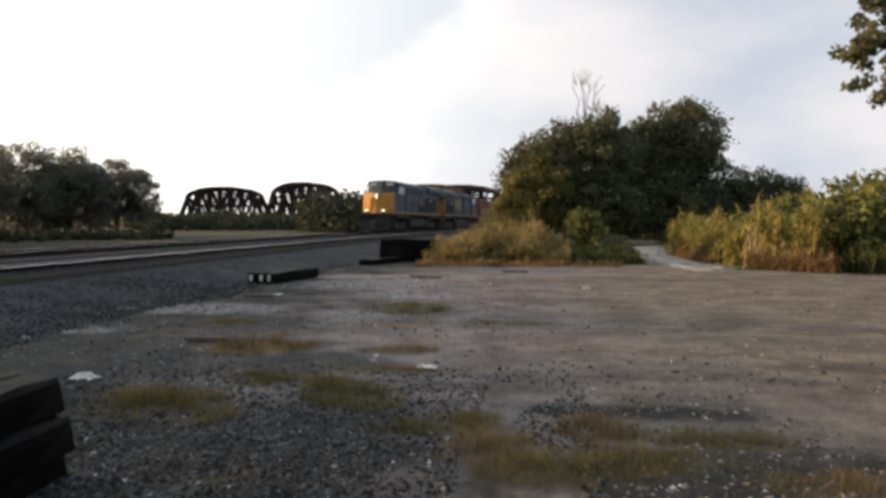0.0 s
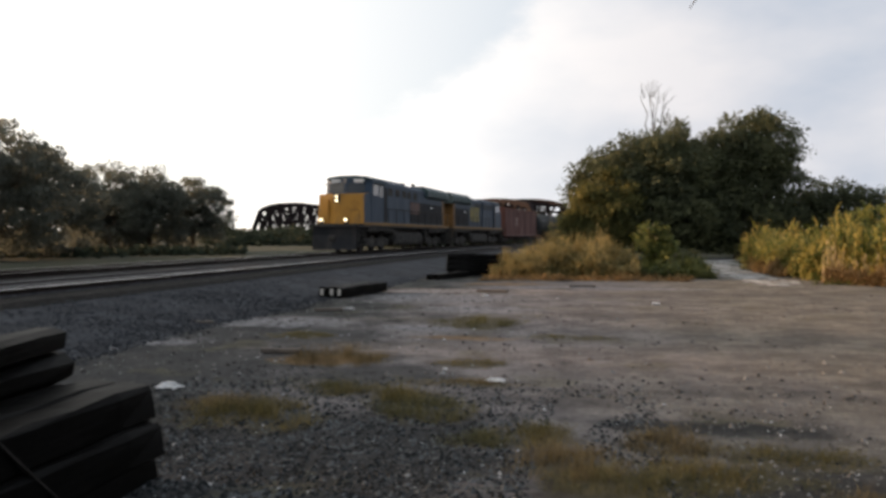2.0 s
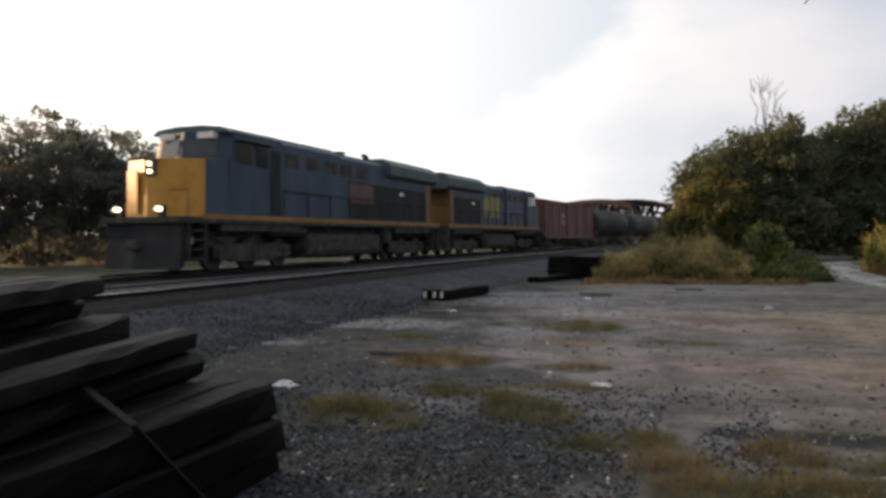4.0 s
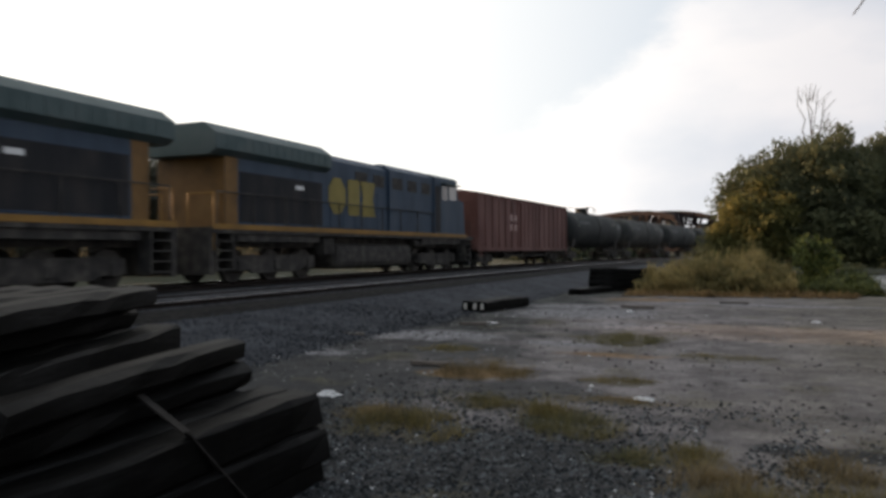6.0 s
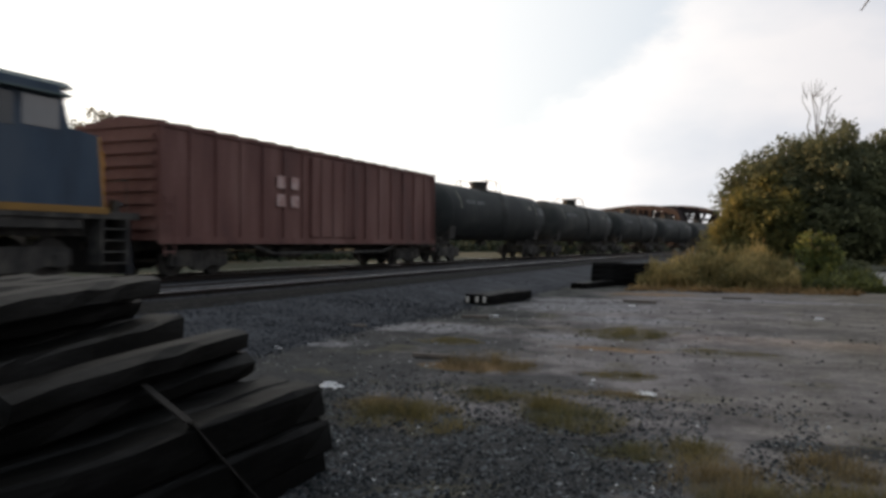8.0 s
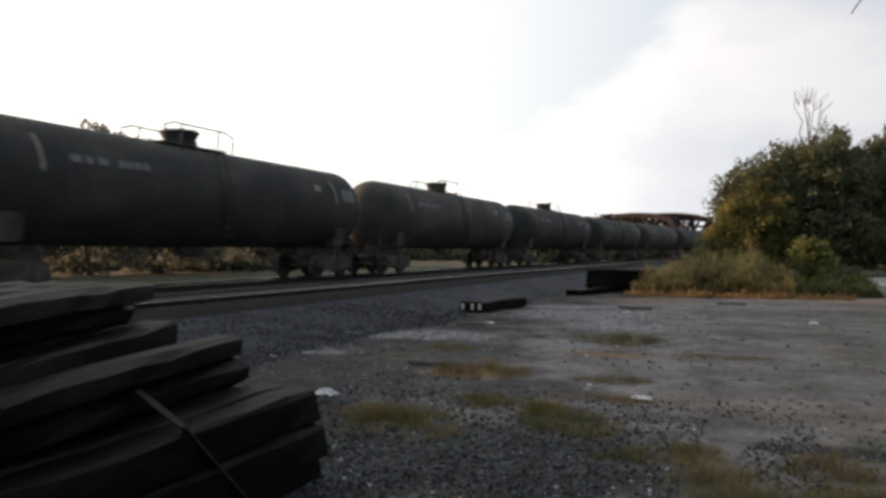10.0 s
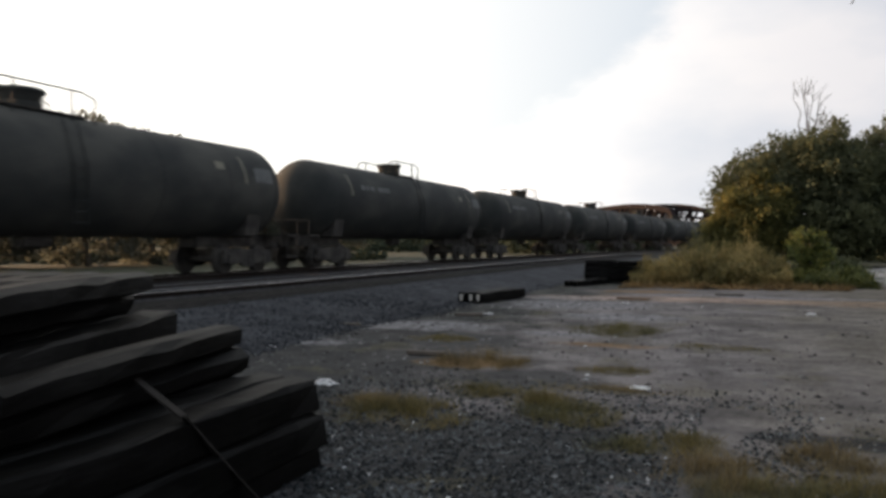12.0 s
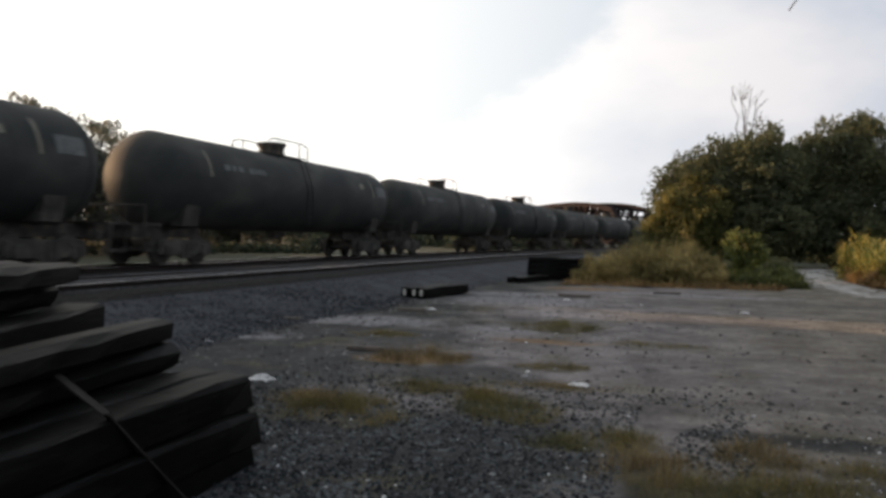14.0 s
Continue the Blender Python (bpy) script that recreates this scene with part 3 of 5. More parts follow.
    bm = bmesh.new()
    beam(bm, (-1.18, -9.83 - fore, 2.5), (-0.55, -10.11 - fore, 2.5), 0.06, 1.35)
    part("nose_door", bm, M_YELLOW, n, "yellow nose door")
    cuboid("headlight_box", (-0.2, 0.2, -10.2 - fore, -10.05 - fore, 2.98, 3.48), M_BLACK, n)
    for z in (3.10, 3.33):
        bm = bmesh.new()
        rod(bm, (0, -10.24 - fore, z), (0, -10.14 - fore, z), 0.07, seg=14)
        part("headlight", bm, M_LAMP if front_lit else M_GLASS, n, "lit sealed-beam headlight" if front_lit else "")
    for s in (-1, 1):
        bm = bmesh.new()
        rod(bm, (s * 0.78, -10.82 - fore, 1.93), (s * 0.78, -10.66 - fore, 1.93), 0.07, seg=14)
        part("ditch_light", bm, M_LAMP if front_lit else M_GLASS, n, "lit ditch light" if front_lit else "")
        cuboid("ditch_light_stand", (s * 0.68, s * 0.88, -10.66 - fore, -10.50 - fore, 1.62, 2.04), M_BLACK, n)
    # cab
    bm = bmesh.new()
    plan = [(-1.50, -5.55), (-1.50, -8.60), (-1.2, -8.80), (0.0, -9.20), (1.2, -8.80), (1.50, -8.60), (1.50, -5.55)]
    low = [bm.verts.new((x, y, 1.70)) for x, y in plan]
    mid = [bm.verts.new((x, y, 3.55)) for x, y in plan]
    top = [bm.verts.new((x, y + (0.28 if y < -8 else 0.0), 4.50)) for x, y in plan]
    for lo_, hi_ in ((low, mid), (mid, top)):
        for i in range(len(plan)):
            j = (i + 1) % len(plan)
            bm.faces.new((lo_[i], lo_[j], hi_[j], hi_[i]))
    bm.faces.new(top)
    bm.faces.new(low[::-1])
    bmesh.ops.recalc_face_normals(bm, faces=bm.faces[:])
    cab = part("cab", bm, M_BLUE, e, "dark blue wide cab")
    bm = bmesh.new()
    prism(bm, [(-1.50, 4.47), (-1.25, 4.64), (-0.5, 4.72), (0.5, 4.72), (1.25, 4.64), (1.50, 4.47)], "y", -8.70, -5.5)
    part("cab_roof", bm, M_TEAL, cab, "pale dusty cab roof")
    for s in (-1, 1):
        bm = bmesh.new()
        quad = []
        for x, y, z in ((0.12, -9.13, 3.68), (1.12, -8.80, 3.68), (1.12, -8.66, 4.24), (0.12, -8.99, 4.24)):
            quad.append((s * x, y - 0.012, z))
        q = [bm.verts.new(p) for p in quad] + [bm.verts.new((x, y + 0.05, z)) for x, y, z in quad]
        bm.faces.new(q[:4])
        bm.faces.new(q[4:][::-1])
        for i in range(4):
            j = (i + 1) % 4
            bm.faces.new((q[i], q[i + 4], q[j + 4], q[j]))
        bmesh.ops.recalc_face_normals(bm, faces=bm.faces[:])
        part("windshield", bm, M_GLASS, cab, "sky-reflecting windshield pane")
    for s in (-1, 1):
        cuboid("number_board", (s * 0.45, s * 1.05, -8.87, -8.60, 4.28, 4.48), M_WHITE, cab, "lit white number board")
        cuboid("side_window", (s * 1.495, s * 1.515, -8.30, -7.35, 3.50, 4.18), M_PANE, cab, "sky-reflecting cab window")
        cuboid("side_window", (s * 1.495, s * 1.512, -7.15, -6.45, 3.45, 4.15), M_GLASS, cab)
        cuboid("cab_door", (s * 1.495, s * 1.510, -6.3, -5.65, 1.85, 4.1), M_SOOT, cab, "dark recessed cab door")
        cuboid("window_awning", (s * 1.5, s * 1.78, -8.4, -6.3, 4.22, 4.27), M_TEAL, cab)
    # long hood, engine bay and its grilles
    bm = bmesh.new()
    prism(bm, [(-1.30, 1.70), (-1.30, 4.36), (-0.95, 4.61), (0.95, 4.61), (1.30, 4.36), (1.30, 1.70)], "y", -5.6, 9.6)
    hood = part("hood", bm, M_BLUE, e, "dark blue engine hood with doors")
    bm = bmesh.new()
    prism(bm, [(-1.42, 1.71), (-1.42, 4.42), (-1.0, 4.69), (1.0, 4.69), (1.42, 4.42), (1.42, 1.71)], "y", -5.6, -1.0)
    part("inverter_housing", bm, M_BLUE, hood)
    bm = bmesh.new()
    prism(bm, [(-1.55, 4.02), (-1.55, 4.48), (-1.1, 4.80), (1.1, 4.80), (1.55, 4.48), (1.55, 4.02), (1.3, 3.85), (-1.3, 3.85)], "y", 3.9, 10.3)
    rad = part("radiator", bm, M_TEAL, e, "overhanging dusty blue-grey radiator wings")
    for s in (-1, 1):
        for k in range(14):
            cuboid("radiator_grille", (s * 1.545, s * 1.565, 4.15 + k * 0.42, 4.35 + k * 0.42, 4.06, 4.44), M_TEAL, rad)
        for k in range(8):
            cuboid("hood_door", (s * 1.298, s * 1.322, -0.9 + k * 0.92, -0.05 + k * 0.92, 1.85, 3.35), M_BLUE, hood, bevel=0.01)
        for k in range(5):
            cuboid("intake_grille", (s * 1.298, s * 1.43 if k < 3 else s * 1.316, -5.2 + k * 1.5, -4.25 + k * 1.5, 3.62, 4.12), M_BLACK, hood)
        cuboid("dark_panel", (s * 1.299, s * 1.326, 4.2, 8.9, 1.9, 3.45), M_SOOT, hood, "soot-dark louvred panel")
        cuboid("marking", (s * 1.30, s * 1.334, 5.4, 5.9, 3.1, 3.24), M_WHITE, hood)
    bm = bmesh.new()
    for s in (-1, 1):
        box(bm, s * 0.0, s * 1.28, 9.58, 9.62, 1.72, 3.9)
    part("hood_end", bm, M_OCHRE, hood, "yellow end of the hood")
    for s in (-1, 1):
        cuboid("hood_end_side", (s * 1.296, s * 1.306, 9.0, 9.6, 1.72, 3.9), M_OCHRE, hood, "yellow band at the hood end")
    # roof gear
    bm = bmesh.new()
    rod(bm, (0.3, 1.0, 4.45), (0.3, 1.0, 4.85), 0.28, seg=12)
    part("exhaust_stack", bm, M_BLACK, e)
    horn = cuboid("horn", (0.5, 0.7, 2.6, 3.4, 4.5, 4.66), M_BLACK, e)
    for k in range(3):
        bm = bmesh.new()
        rod(bm, (0.6, 3.2 + k * 0.16, 4.62), (0.6, 2.8 + k * 0.16, 4.88), 0.05, 0.09)
        part("trumpet", bm, M_BLACK, horn)
    if not logo:
        for s in (-1, 1):
            cuboid("dark_panel", (s * 1.299, s * 1.326, 0.0, 4.15, 1.9, 3.45), M_SOOT, hood, "soot-dark louvred panel")
            cuboid("painted_mark", (s * 1.320, s * 1.334, 0.0, 2.4, 2.55, 3.40), M_FAINT, hood, "faded rust-coloured block marking")
    if logo:
        # three plain solid shapes in place of the owner's sign
        eight = [(3.15 + 0.66 * math.cos(radians(22.5 + 45 * k)), 3.05 + 0.74 * math.sin(radians(22.5 + 45 * k))) for k in range(8)]
        for s in (-1, 1):
            for y, shape in (("octagonal", eight), ("square", [(1.45, 2.45), (1.55, 2.35), (2.25, 2.35), (2.35, 2.45), (2.35, 3.65), (2.25, 3.75), (1.55, 3.75), (1.45, 3.65)]),
                             ("waisted", [(0.15, 2.35), (1.35, 2.35), (1.15, 3.05), (1.35, 3.75), (0.15, 3.75), (0.35, 3.05)])):
                bm = bmesh.new()
                prism(bm, shape, "x", s * 1.322, s * 1.336)
                part("painted_mark", bm, M_LOGO, hood, "faded yellow painted " + y + " marking")
    for s in (-1, 1):
        pts = [(s * 1.48, -5.4, 2.75), (s * 1.48, 10.2, 2.75)]
        handrail(pts, e, M_BLACK, posts=[((s * 1.48, -5.4 + 1.73 * k, 2.75), 1.7) for k in range(10)])
        handrail([(s * 0.5, 10.3, 2.7), (s * 1.45, 10.3, 2.7)], e, M_STRIPE, posts=[((s * 0.5, 10.3, 2.7), 1.7), ((s * 1.45, 10.3, 2.7), 1.0)])
        handrail([(s * 0.9, -10.38 - fore, 2.5), (s * 1.48, -10.3 - fore, 2.5)], e, M_BLACK, posts=[((s * 1.48, -10.3 - fore, 2.5), 1.0)], r=0.015)
    return e


M_FAINT = material("faint_orange_mark", [(0.055, 0.028, 0.022), (0.095, 0.042, 0.030)], 1.5, 0.6, bump=0.05)
M_LOGO = material("faded_yellow_mark", [(0.15, 0.12, 0.028), (0.21, 0.165, 0.04)], 1.5, 0.6, bump=0.05)


def boxcar(label):
    e = tagged(new("boxcar"), label, "boxcar", group="train")
    H = 8.95
    bm = bmesh.new()
    box(bm, -1.47, 1.47, -H, H, 1.02, 4.05)
    body = part("body", bm, M_RED, e, "faded oxide red steel body")
    bm = bmesh.new()
    prism(bm, [(-1.53, 4.05), (-1.53, 4.13), (0, 4.36), (1.53, 4.13), (1.53, 4.05)], "y", -H - 0.05, H + 0.05)
    roof = part("roof", bm, M_RED, e)
    for k in range(19):
        y = -H + 0.2 + k * 0.98
        bm = bmesh.new()
        beam(bm, (-1.53, y, 4.17), (0, y, 4.40), 0.09, 0.06)
        beam(bm, (1.53, y, 4.17), (0, y, 4.40), 0.09, 0.06)
        part("roof_rib", bm, M_RED, roof)
    for s in (-1, 1):
        for k in range(17):
            y = -H + 0.08 + k * 1.11
            if abs(y) > 1.9:
                cuboid("side_rib", (s * 1.47, s * 1.53, y - 0.06, y + 0.06, 1.1, 4.05), M_RED, body)
        cuboid("side_sill", (s * 1.45, s * 1.55, -H, H, 0.92, 1.12), M_RED, body)
        d = cuboid("door", (s * 1.47, s * 1.57, -1.75, 1.55, 1.15, 3.95), M_RED, e, "sliding plug door", bevel=0.02)
        for y in (-1.2, -0.4, 0.4, 1.1):
            bm = bmesh.new()
            rod(bm, (s * 1.6, y, 1.15), (s * 1.6, y, 3.95), 0.025, seg=6)
            part("door_rod", bm, M_RED, d)
        for y in (-3.55, -2.75):
            for z in (2.35, 2.95):
                cuboid("stencil_panel", (s * 1.53, s * 1.536, y - 0.22, y + 0.22, z - 0.2, z + 0.2), M_STENCIL, body, "faded pale stencil panel")
        for y0, top, rungs in ((-H + 0.12, 2.2, 5), (H - 0.5, 4.1, 11)):
            bm = bmesh.new()
            for y in (y0, y0 + 0.38):
                rod(bm, (s * 1.56, y, 0.6), (s * 1.56, y, top), 0.02, seg=6)
            for k in range(rungs):
                rod(bm, (s * 1.56, y0, 0.7 + 0.33 * k), (s * 1.56, y0 + 0.38, 0.7 + 0.33 * k), 0.018, seg=5)
            part("ladder", bm, M_RED, e)
    for s in (-1, 1):
        for k in range(8):
            cuboid("end_rib", (-1.35, 1.35, s * (H + 0.02) - 0.05, s * (H + 0.02) + 0.05, 1.3 + k * 0.34, 1.45 + k * 0.34), M_RED, body)
    bm = bmesh.new()
    box(bm, -0.3, 0.3, -H - 0.3, H + 0.3, 0.72, 1.0)
    box(bm, -0.5, 0.5, -2.2, -0.8, 0.45, 0.8)
    rod(bm, (-0.6, 1.2, 0.75), (0.6, 1.2, 0.75), 0.2)
    for s in (-1, 1):
        beam(bm, (s * 1.4, -5.2, 0.95), (s * 1.4, -3.8, 0.62), 0.1, 0.08)
        beam(bm, (s * 1.4, -3.8, 0.62), (s * 1.4, 3.8, 0.62), 0.1, 0.08)
        beam(bm, (s * 1.4, 3.8, 0.62), (s * 1.4, 5.2, 0.95), 0.1, 0.08)
    part("underframe", bm, M_BLACK, e)
    for y in (-6.9, 6.9):
        bogie(y, (-0.88, 0.88), 0.42, e)
    coupler(-H - 0.1, -1, e)
    coupler(H + 0.1, 1, e)
    return e


M_STENCIL = material("faded_stencil", [(0.28, 0.16, 0.14), (0.42, 0.32, 0.30)], 5, 0.8, bump=0.05)


def tank_car(label):
    e = tagged(new("tank_car"), label, "tank car", group="train")
    R, zc, H = 1.52, 2.63, 8.95
    bm = bmesh.new()
    prof = [(-H, 0.02), (-H + 0.06, 0.45), (-H + 0.2, 0.85), (-H + 0.42, 1.18), (-H + 0.68, 1.40), (-H + 0.95, R)]
    prof += [(-6.0, R), (-3.0, R), (0.0, R)]
    prof += [(-y, r) for y, r in prof[-2::-1]]
    prof = [(y + (0.42 if y < -7 else 0.0), r) for y, r in prof]
    seg, rings = 40, []
    for y, r in prof:
        rings.append([bm.verts.new((r * math.cos(2 * math.pi * i / seg), y, zc + r * math.sin(2 * math.pi * i / seg))) for i in range(seg)])
    for a, b in zip(rings, rings[1:]):
        for i in range(seg):
            bm.faces.new((a[i], a[(i + 1) % seg], b[(i + 1) % seg], b[i]))
    bm.faces.new(rings[0])
    bm.faces.new(rings[-1][::-1])
    bmesh.ops.recalc_face_normals(bm, faces=bm.faces[:])
    shell = part("tank", bm, M_TANK, e, "sooty black cylindrical tank", smooth=True)
    for y in (-7.45, -5.6, -2.8, 0.0, 2.8, 5.6, 7.9):
        bm = bmesh.new()
        rod(bm, (0, y - 0.03, zc), (0, y + 0.03, zc), R + 0.008, seg=40, caps=False)
        part("weld_band", bm, M_TANK, shell)
    # valve housing, platform and rail
    bm = bmesh.new()
    rod(bm, (0, -0.35, zc + R - 0.1), (0, -0.35, zc + R + 0.14), 0.52, 0.52, seg=20)
    rod(bm, (0, -0.35, zc + R + 0.08), (0, -0.35, zc + R + 0.38), 0.44, 0.56, seg=20)
    rod(bm, (0, -0.35, zc + R + 0.38), (0, -0.35, zc + R + 0.46), 0.60, 0.56, seg=20)
    for k in range(8):
        q = radians(45 * k)
        rod(bm, (0.5 * math.cos(q), -0.35 + 0.5 * math.sin(q), zc + R + 0.45), (0.5 * math.cos(q), -0.35 + 0.5 * math.sin(q), zc + R + 0.49), 0.03, seg=6)
    part("valve_housing", bm, M_TANK, e, "black round valve housing")
    bm = bmesh.new()
    box(bm, -0.6, 0.6, -1.85, 1.15, zc + R - 0.06, zc + R - 0.02)
    part("platform", bm, M_BLACK, e)
    zt = zc + R + 0.52
    for s in (-1, 1):
        pts = [(s * 0.8, -1.85, zt - 0.12), (s * 0.8, -1.45, zt), (s * 0.8, 0.75, zt), (s * 0.8, 1.15, zt - 0.12)]
        handrail(pts, e, M_TANK, r=0.022, posts=[((s * 0.8, -1.85, zt - 0.12), zc + R - 0.3), ((s * 0.8, 1.15, zt - 0.12), zc + R - 0.3), ((s * 0.8, -1.15, zt), zc + R - 0.3), ((s * 0.8, 0.45, zt), zc + R - 0.3)])
        bm = bmesh.new()
        for y in (-0.2, 0.2):
            for a, b in ((0.55, 0.9), (0.9, 1.2)):
                rod(bm, (s * 1.56, y, zc - 1.3), (s * 1.58, y, zc + 0.2), 0.02, seg=5)
            rod(bm, (s * 1.58, y, zc + 0.2), (s * 1.15, y, zc + R - 0.05), 0.02, seg=5)
        for k in range(6):
            rod(bm, (s * 1.57, -0.2, zc - 1.2 + 0.26 * k), (s * 1.57, 0.2, zc - 1.2 + 0.26 * k), 0.016, seg=5)
        part("ladder", bm, M_TANK, e)
        # reflective strips and stencil bars, bent round the shell by short slats
        for y in (-6.35, 6.35):
            bm = bmesh.new()
            for k in range(5):
                a = radians(6 + 7 * k)
                beam(bm, (s * (R + 0.006) * math.cos(a), y, zc + (R + 0.006) * math.sin(a)), (s * (R + 0.006) * math.cos(a + radians(7)), y, zc + (R + 0.006) * math.sin(a + radians(7))), 0.10, 0.012)
            part("reflector_strip", bm, M_STRIP, shell, "yellowish reflector strip")
        for y, w in ((-5.4, 0.30), (-5.02, 0.22), (-4.6, 0.3), (-4.0, 0.22), (-3.72, 0.22), (-3.44, 0.22), (-3.16, 0.22)):
            a = radians(17)
            bm = bmesh.new()
            beam(bm, (s * (R + 0.006) * math.cos(a), y, zc + (R + 0.006) * math.sin(a)), (s * (R + 0.006) * math.cos(a + 0.13), y, zc + (R + 0.006) * math.sin(a + 0.13)), w, 0.012)
            part("stencil_bar", bm, M_GREY, shell, "dull grey stencilled bar")
        bm = bmesh.new()
        a = radians(20)
        beam(bm, (s * (R + 0.006) * math.cos(a), 5.2, zc + (R + 0.006) * math.sin(a)), (s * (R + 0.006) * math.cos(a + 0.16), 5.2, zc + (R + 0.006) * math.sin(a + 0.16)), 0.4, 0.012)
        part("placard", bm, M_STRIP, shell, "pale placard")
        bm = bmesh.new()
        for k in range(4):
            a = radians(9) + 0.08 * k
            beam(bm, (s * (R + 0.006) * math.cos(a), 7.3, zc + (R + 0.006) * math.sin(a)), (s * (R + 0.006) * math.cos(a + 0.08), 7.3, zc + (R + 0.006) * math.sin(a + 0.08)), 0.9, 0.012)
        part("data_panel", bm, M_GREY, shell, "dull grey data panel")
    for s in (-1, 1):
        sill = cuboid("stub_sill", (-0.35, 0.35, s * 9.35, s * 5.4, 0.82, 1.18), M_BLACK, e)
        bm = bmesh.new()
        prism(bm, [(-1.2, 1.2), (-1.35, 2.2), (-0.9, 1.5), (0.9, 1.5), (1.35, 2.2), (1.2, 1.2)], "y", s * 7.0 - 0.35, s * 7.0 + 0.35)
        part("tank_saddle", bm, M_BLACK, sill)
        cuboid("end_platform", (-1.45, 1.45, s * 9.0 - 0.35, s * 9.0 + 0.35, 1.18, 1.24), M_BLACK, sill)
        bm = bmesh.new()
        rod(bm, (-1.4, s * 9.3, 1.75), (1.4, s * 9.3, 1.75), 0.018, seg=6)
        for q in (-1, 1):
            rod(bm, (q * 1.4, s * 9.3, 0.45), (q * 1.4, s * 9.3, 1.75), 0.018, seg=6)
        part("end_rail", bm, M_BLACK, sill)
        for q in (-1, 1):
            cuboid("step", (q * 1.30, q * 1.42, s * 9.0 - 0.3, s * 9.0 + 0.3, 0.45, 0.5), M_BLACK, sill)
            bm = bmesh.new()
            rod(bm, (q * 1.4, s * 8.7, 0.45), (q * 1.4, s * 8.7, 1.2), 0.022, seg=6)
            part("step_hanger", bm, M_BLACK, sill)
    bm = bmesh.new()
    rod(bm, (0, -0.4, 1.02), (0, 0.4, 1.02), 0.2)
    part("bottom_outlet", bm, M_BLACK, e)
    for y in (-7.0, 7.0):
        bogie(y, (-0.88, 0.88), 0.45, e)
    coupler(-8.95, -1, e)
    coupler(8.95, 1, e)
    return e


M_STRIP = material("pale_reflector", [(0.11, 0.105, 0.08), (0.18, 0.168, 0.125)], 6, 0.6, bump=0.05)

TRAIN = []   # (thing, distance behind the nose, half wheelbase, turned round)
TRAIN.append((locomotive("dark blue diesel locomotive with a yellow nose and lit headlights", True, False, 0.35), 11.1, 6.7, False))
TRAIN.append((locomotive("dark blue diesel locomotive running cab last with yellow block markings", False, True), 33.4, 6.7, True))
TRAIN.append((boxcar("faded oxide red boxcar coupled behind the locomotives"), 53.75, 6.9, False))
first = tank_car("sooty black tank car with a railed valve housing")
TRAIN.append((first, 72.5, 7.0, False))
for k in range(1, 11):
    TRAIN.append((copy_thing(first, pose(0, 0, 0)), 72.5 + 19.4 * k, 7.0, False))


# ---- plants ----
def leaf_mesh(rng, centers, radii, per, size, flat=0.7):
    """Quads scattered in balls round the centres; returns vertices and faces."""
    c = np.repeat(centers, per, axis=0)
    r = np.repeat(radii, per)[:, None]
    d = rng.normal(size=c.shape)
    d /= np.linalg.norm(d, axis=1)[:, None] + 1e-9
    p = c + d * r * (rng.random((len(c), 1)) ** 0.45) * np.array([1, 1, flat])
    n = len(p)
    u = rng.normal(size=(n, 3))
    u /= np.linalg.norm(u, axis=1)[:, None]
    v = np.cross(u, rng.normal(size=(n, 3)))
    v /= np.linalg.norm(v, axis=1)[:, None] + 1e-9
    s = size * (0.6 + 0.8 * rng.random((n, 1)))
    verts = np.stack([p - u * s, p + v * s * 0.55, p + u * s, p - v * s * 0.55], axis=1).reshape(-1, 3)
    return verts, np.arange(4 * n).reshape(-1, 4)


def crown_points(rng, blobs, count):
    """Clump centres, mostly near the skin of a union of ellipsoids (x, y, z, rx, ry, rz)."""
    vol = np.array([b[3] * b[4] * b[5] for b in blobs]) ** 0.75
    pick = rng.choice(len(blobs), size=count, p=vol / vol.sum())
    b = np.array(blobs)[pick]
    d = rng.normal(size=(count, 3))
    d /= np.linalg.norm(d, axis=1)[:, None]
    return b[:, :3] + d * b[:, 3:] * (rng.random((count, 1)) ** 0.33)


def limb(bm, a, b, r0, r1, rng, bends=3):
    a, b = Vector(a), Vector(b)
    pts = [a.lerp(b, i / bends) for i in range(bends + 1)]
    for p in pts[1:-1]:
        p += Vector(rng.normal(size=3)) * (b - a).length * 0.05
    for i in range(bends):
        rod(bm, pts[i], pts[i + 1], r0 + (r1 - r0) * i / bends, r0 + (r1 - r0) * (i + 1) / bends, seg=7)


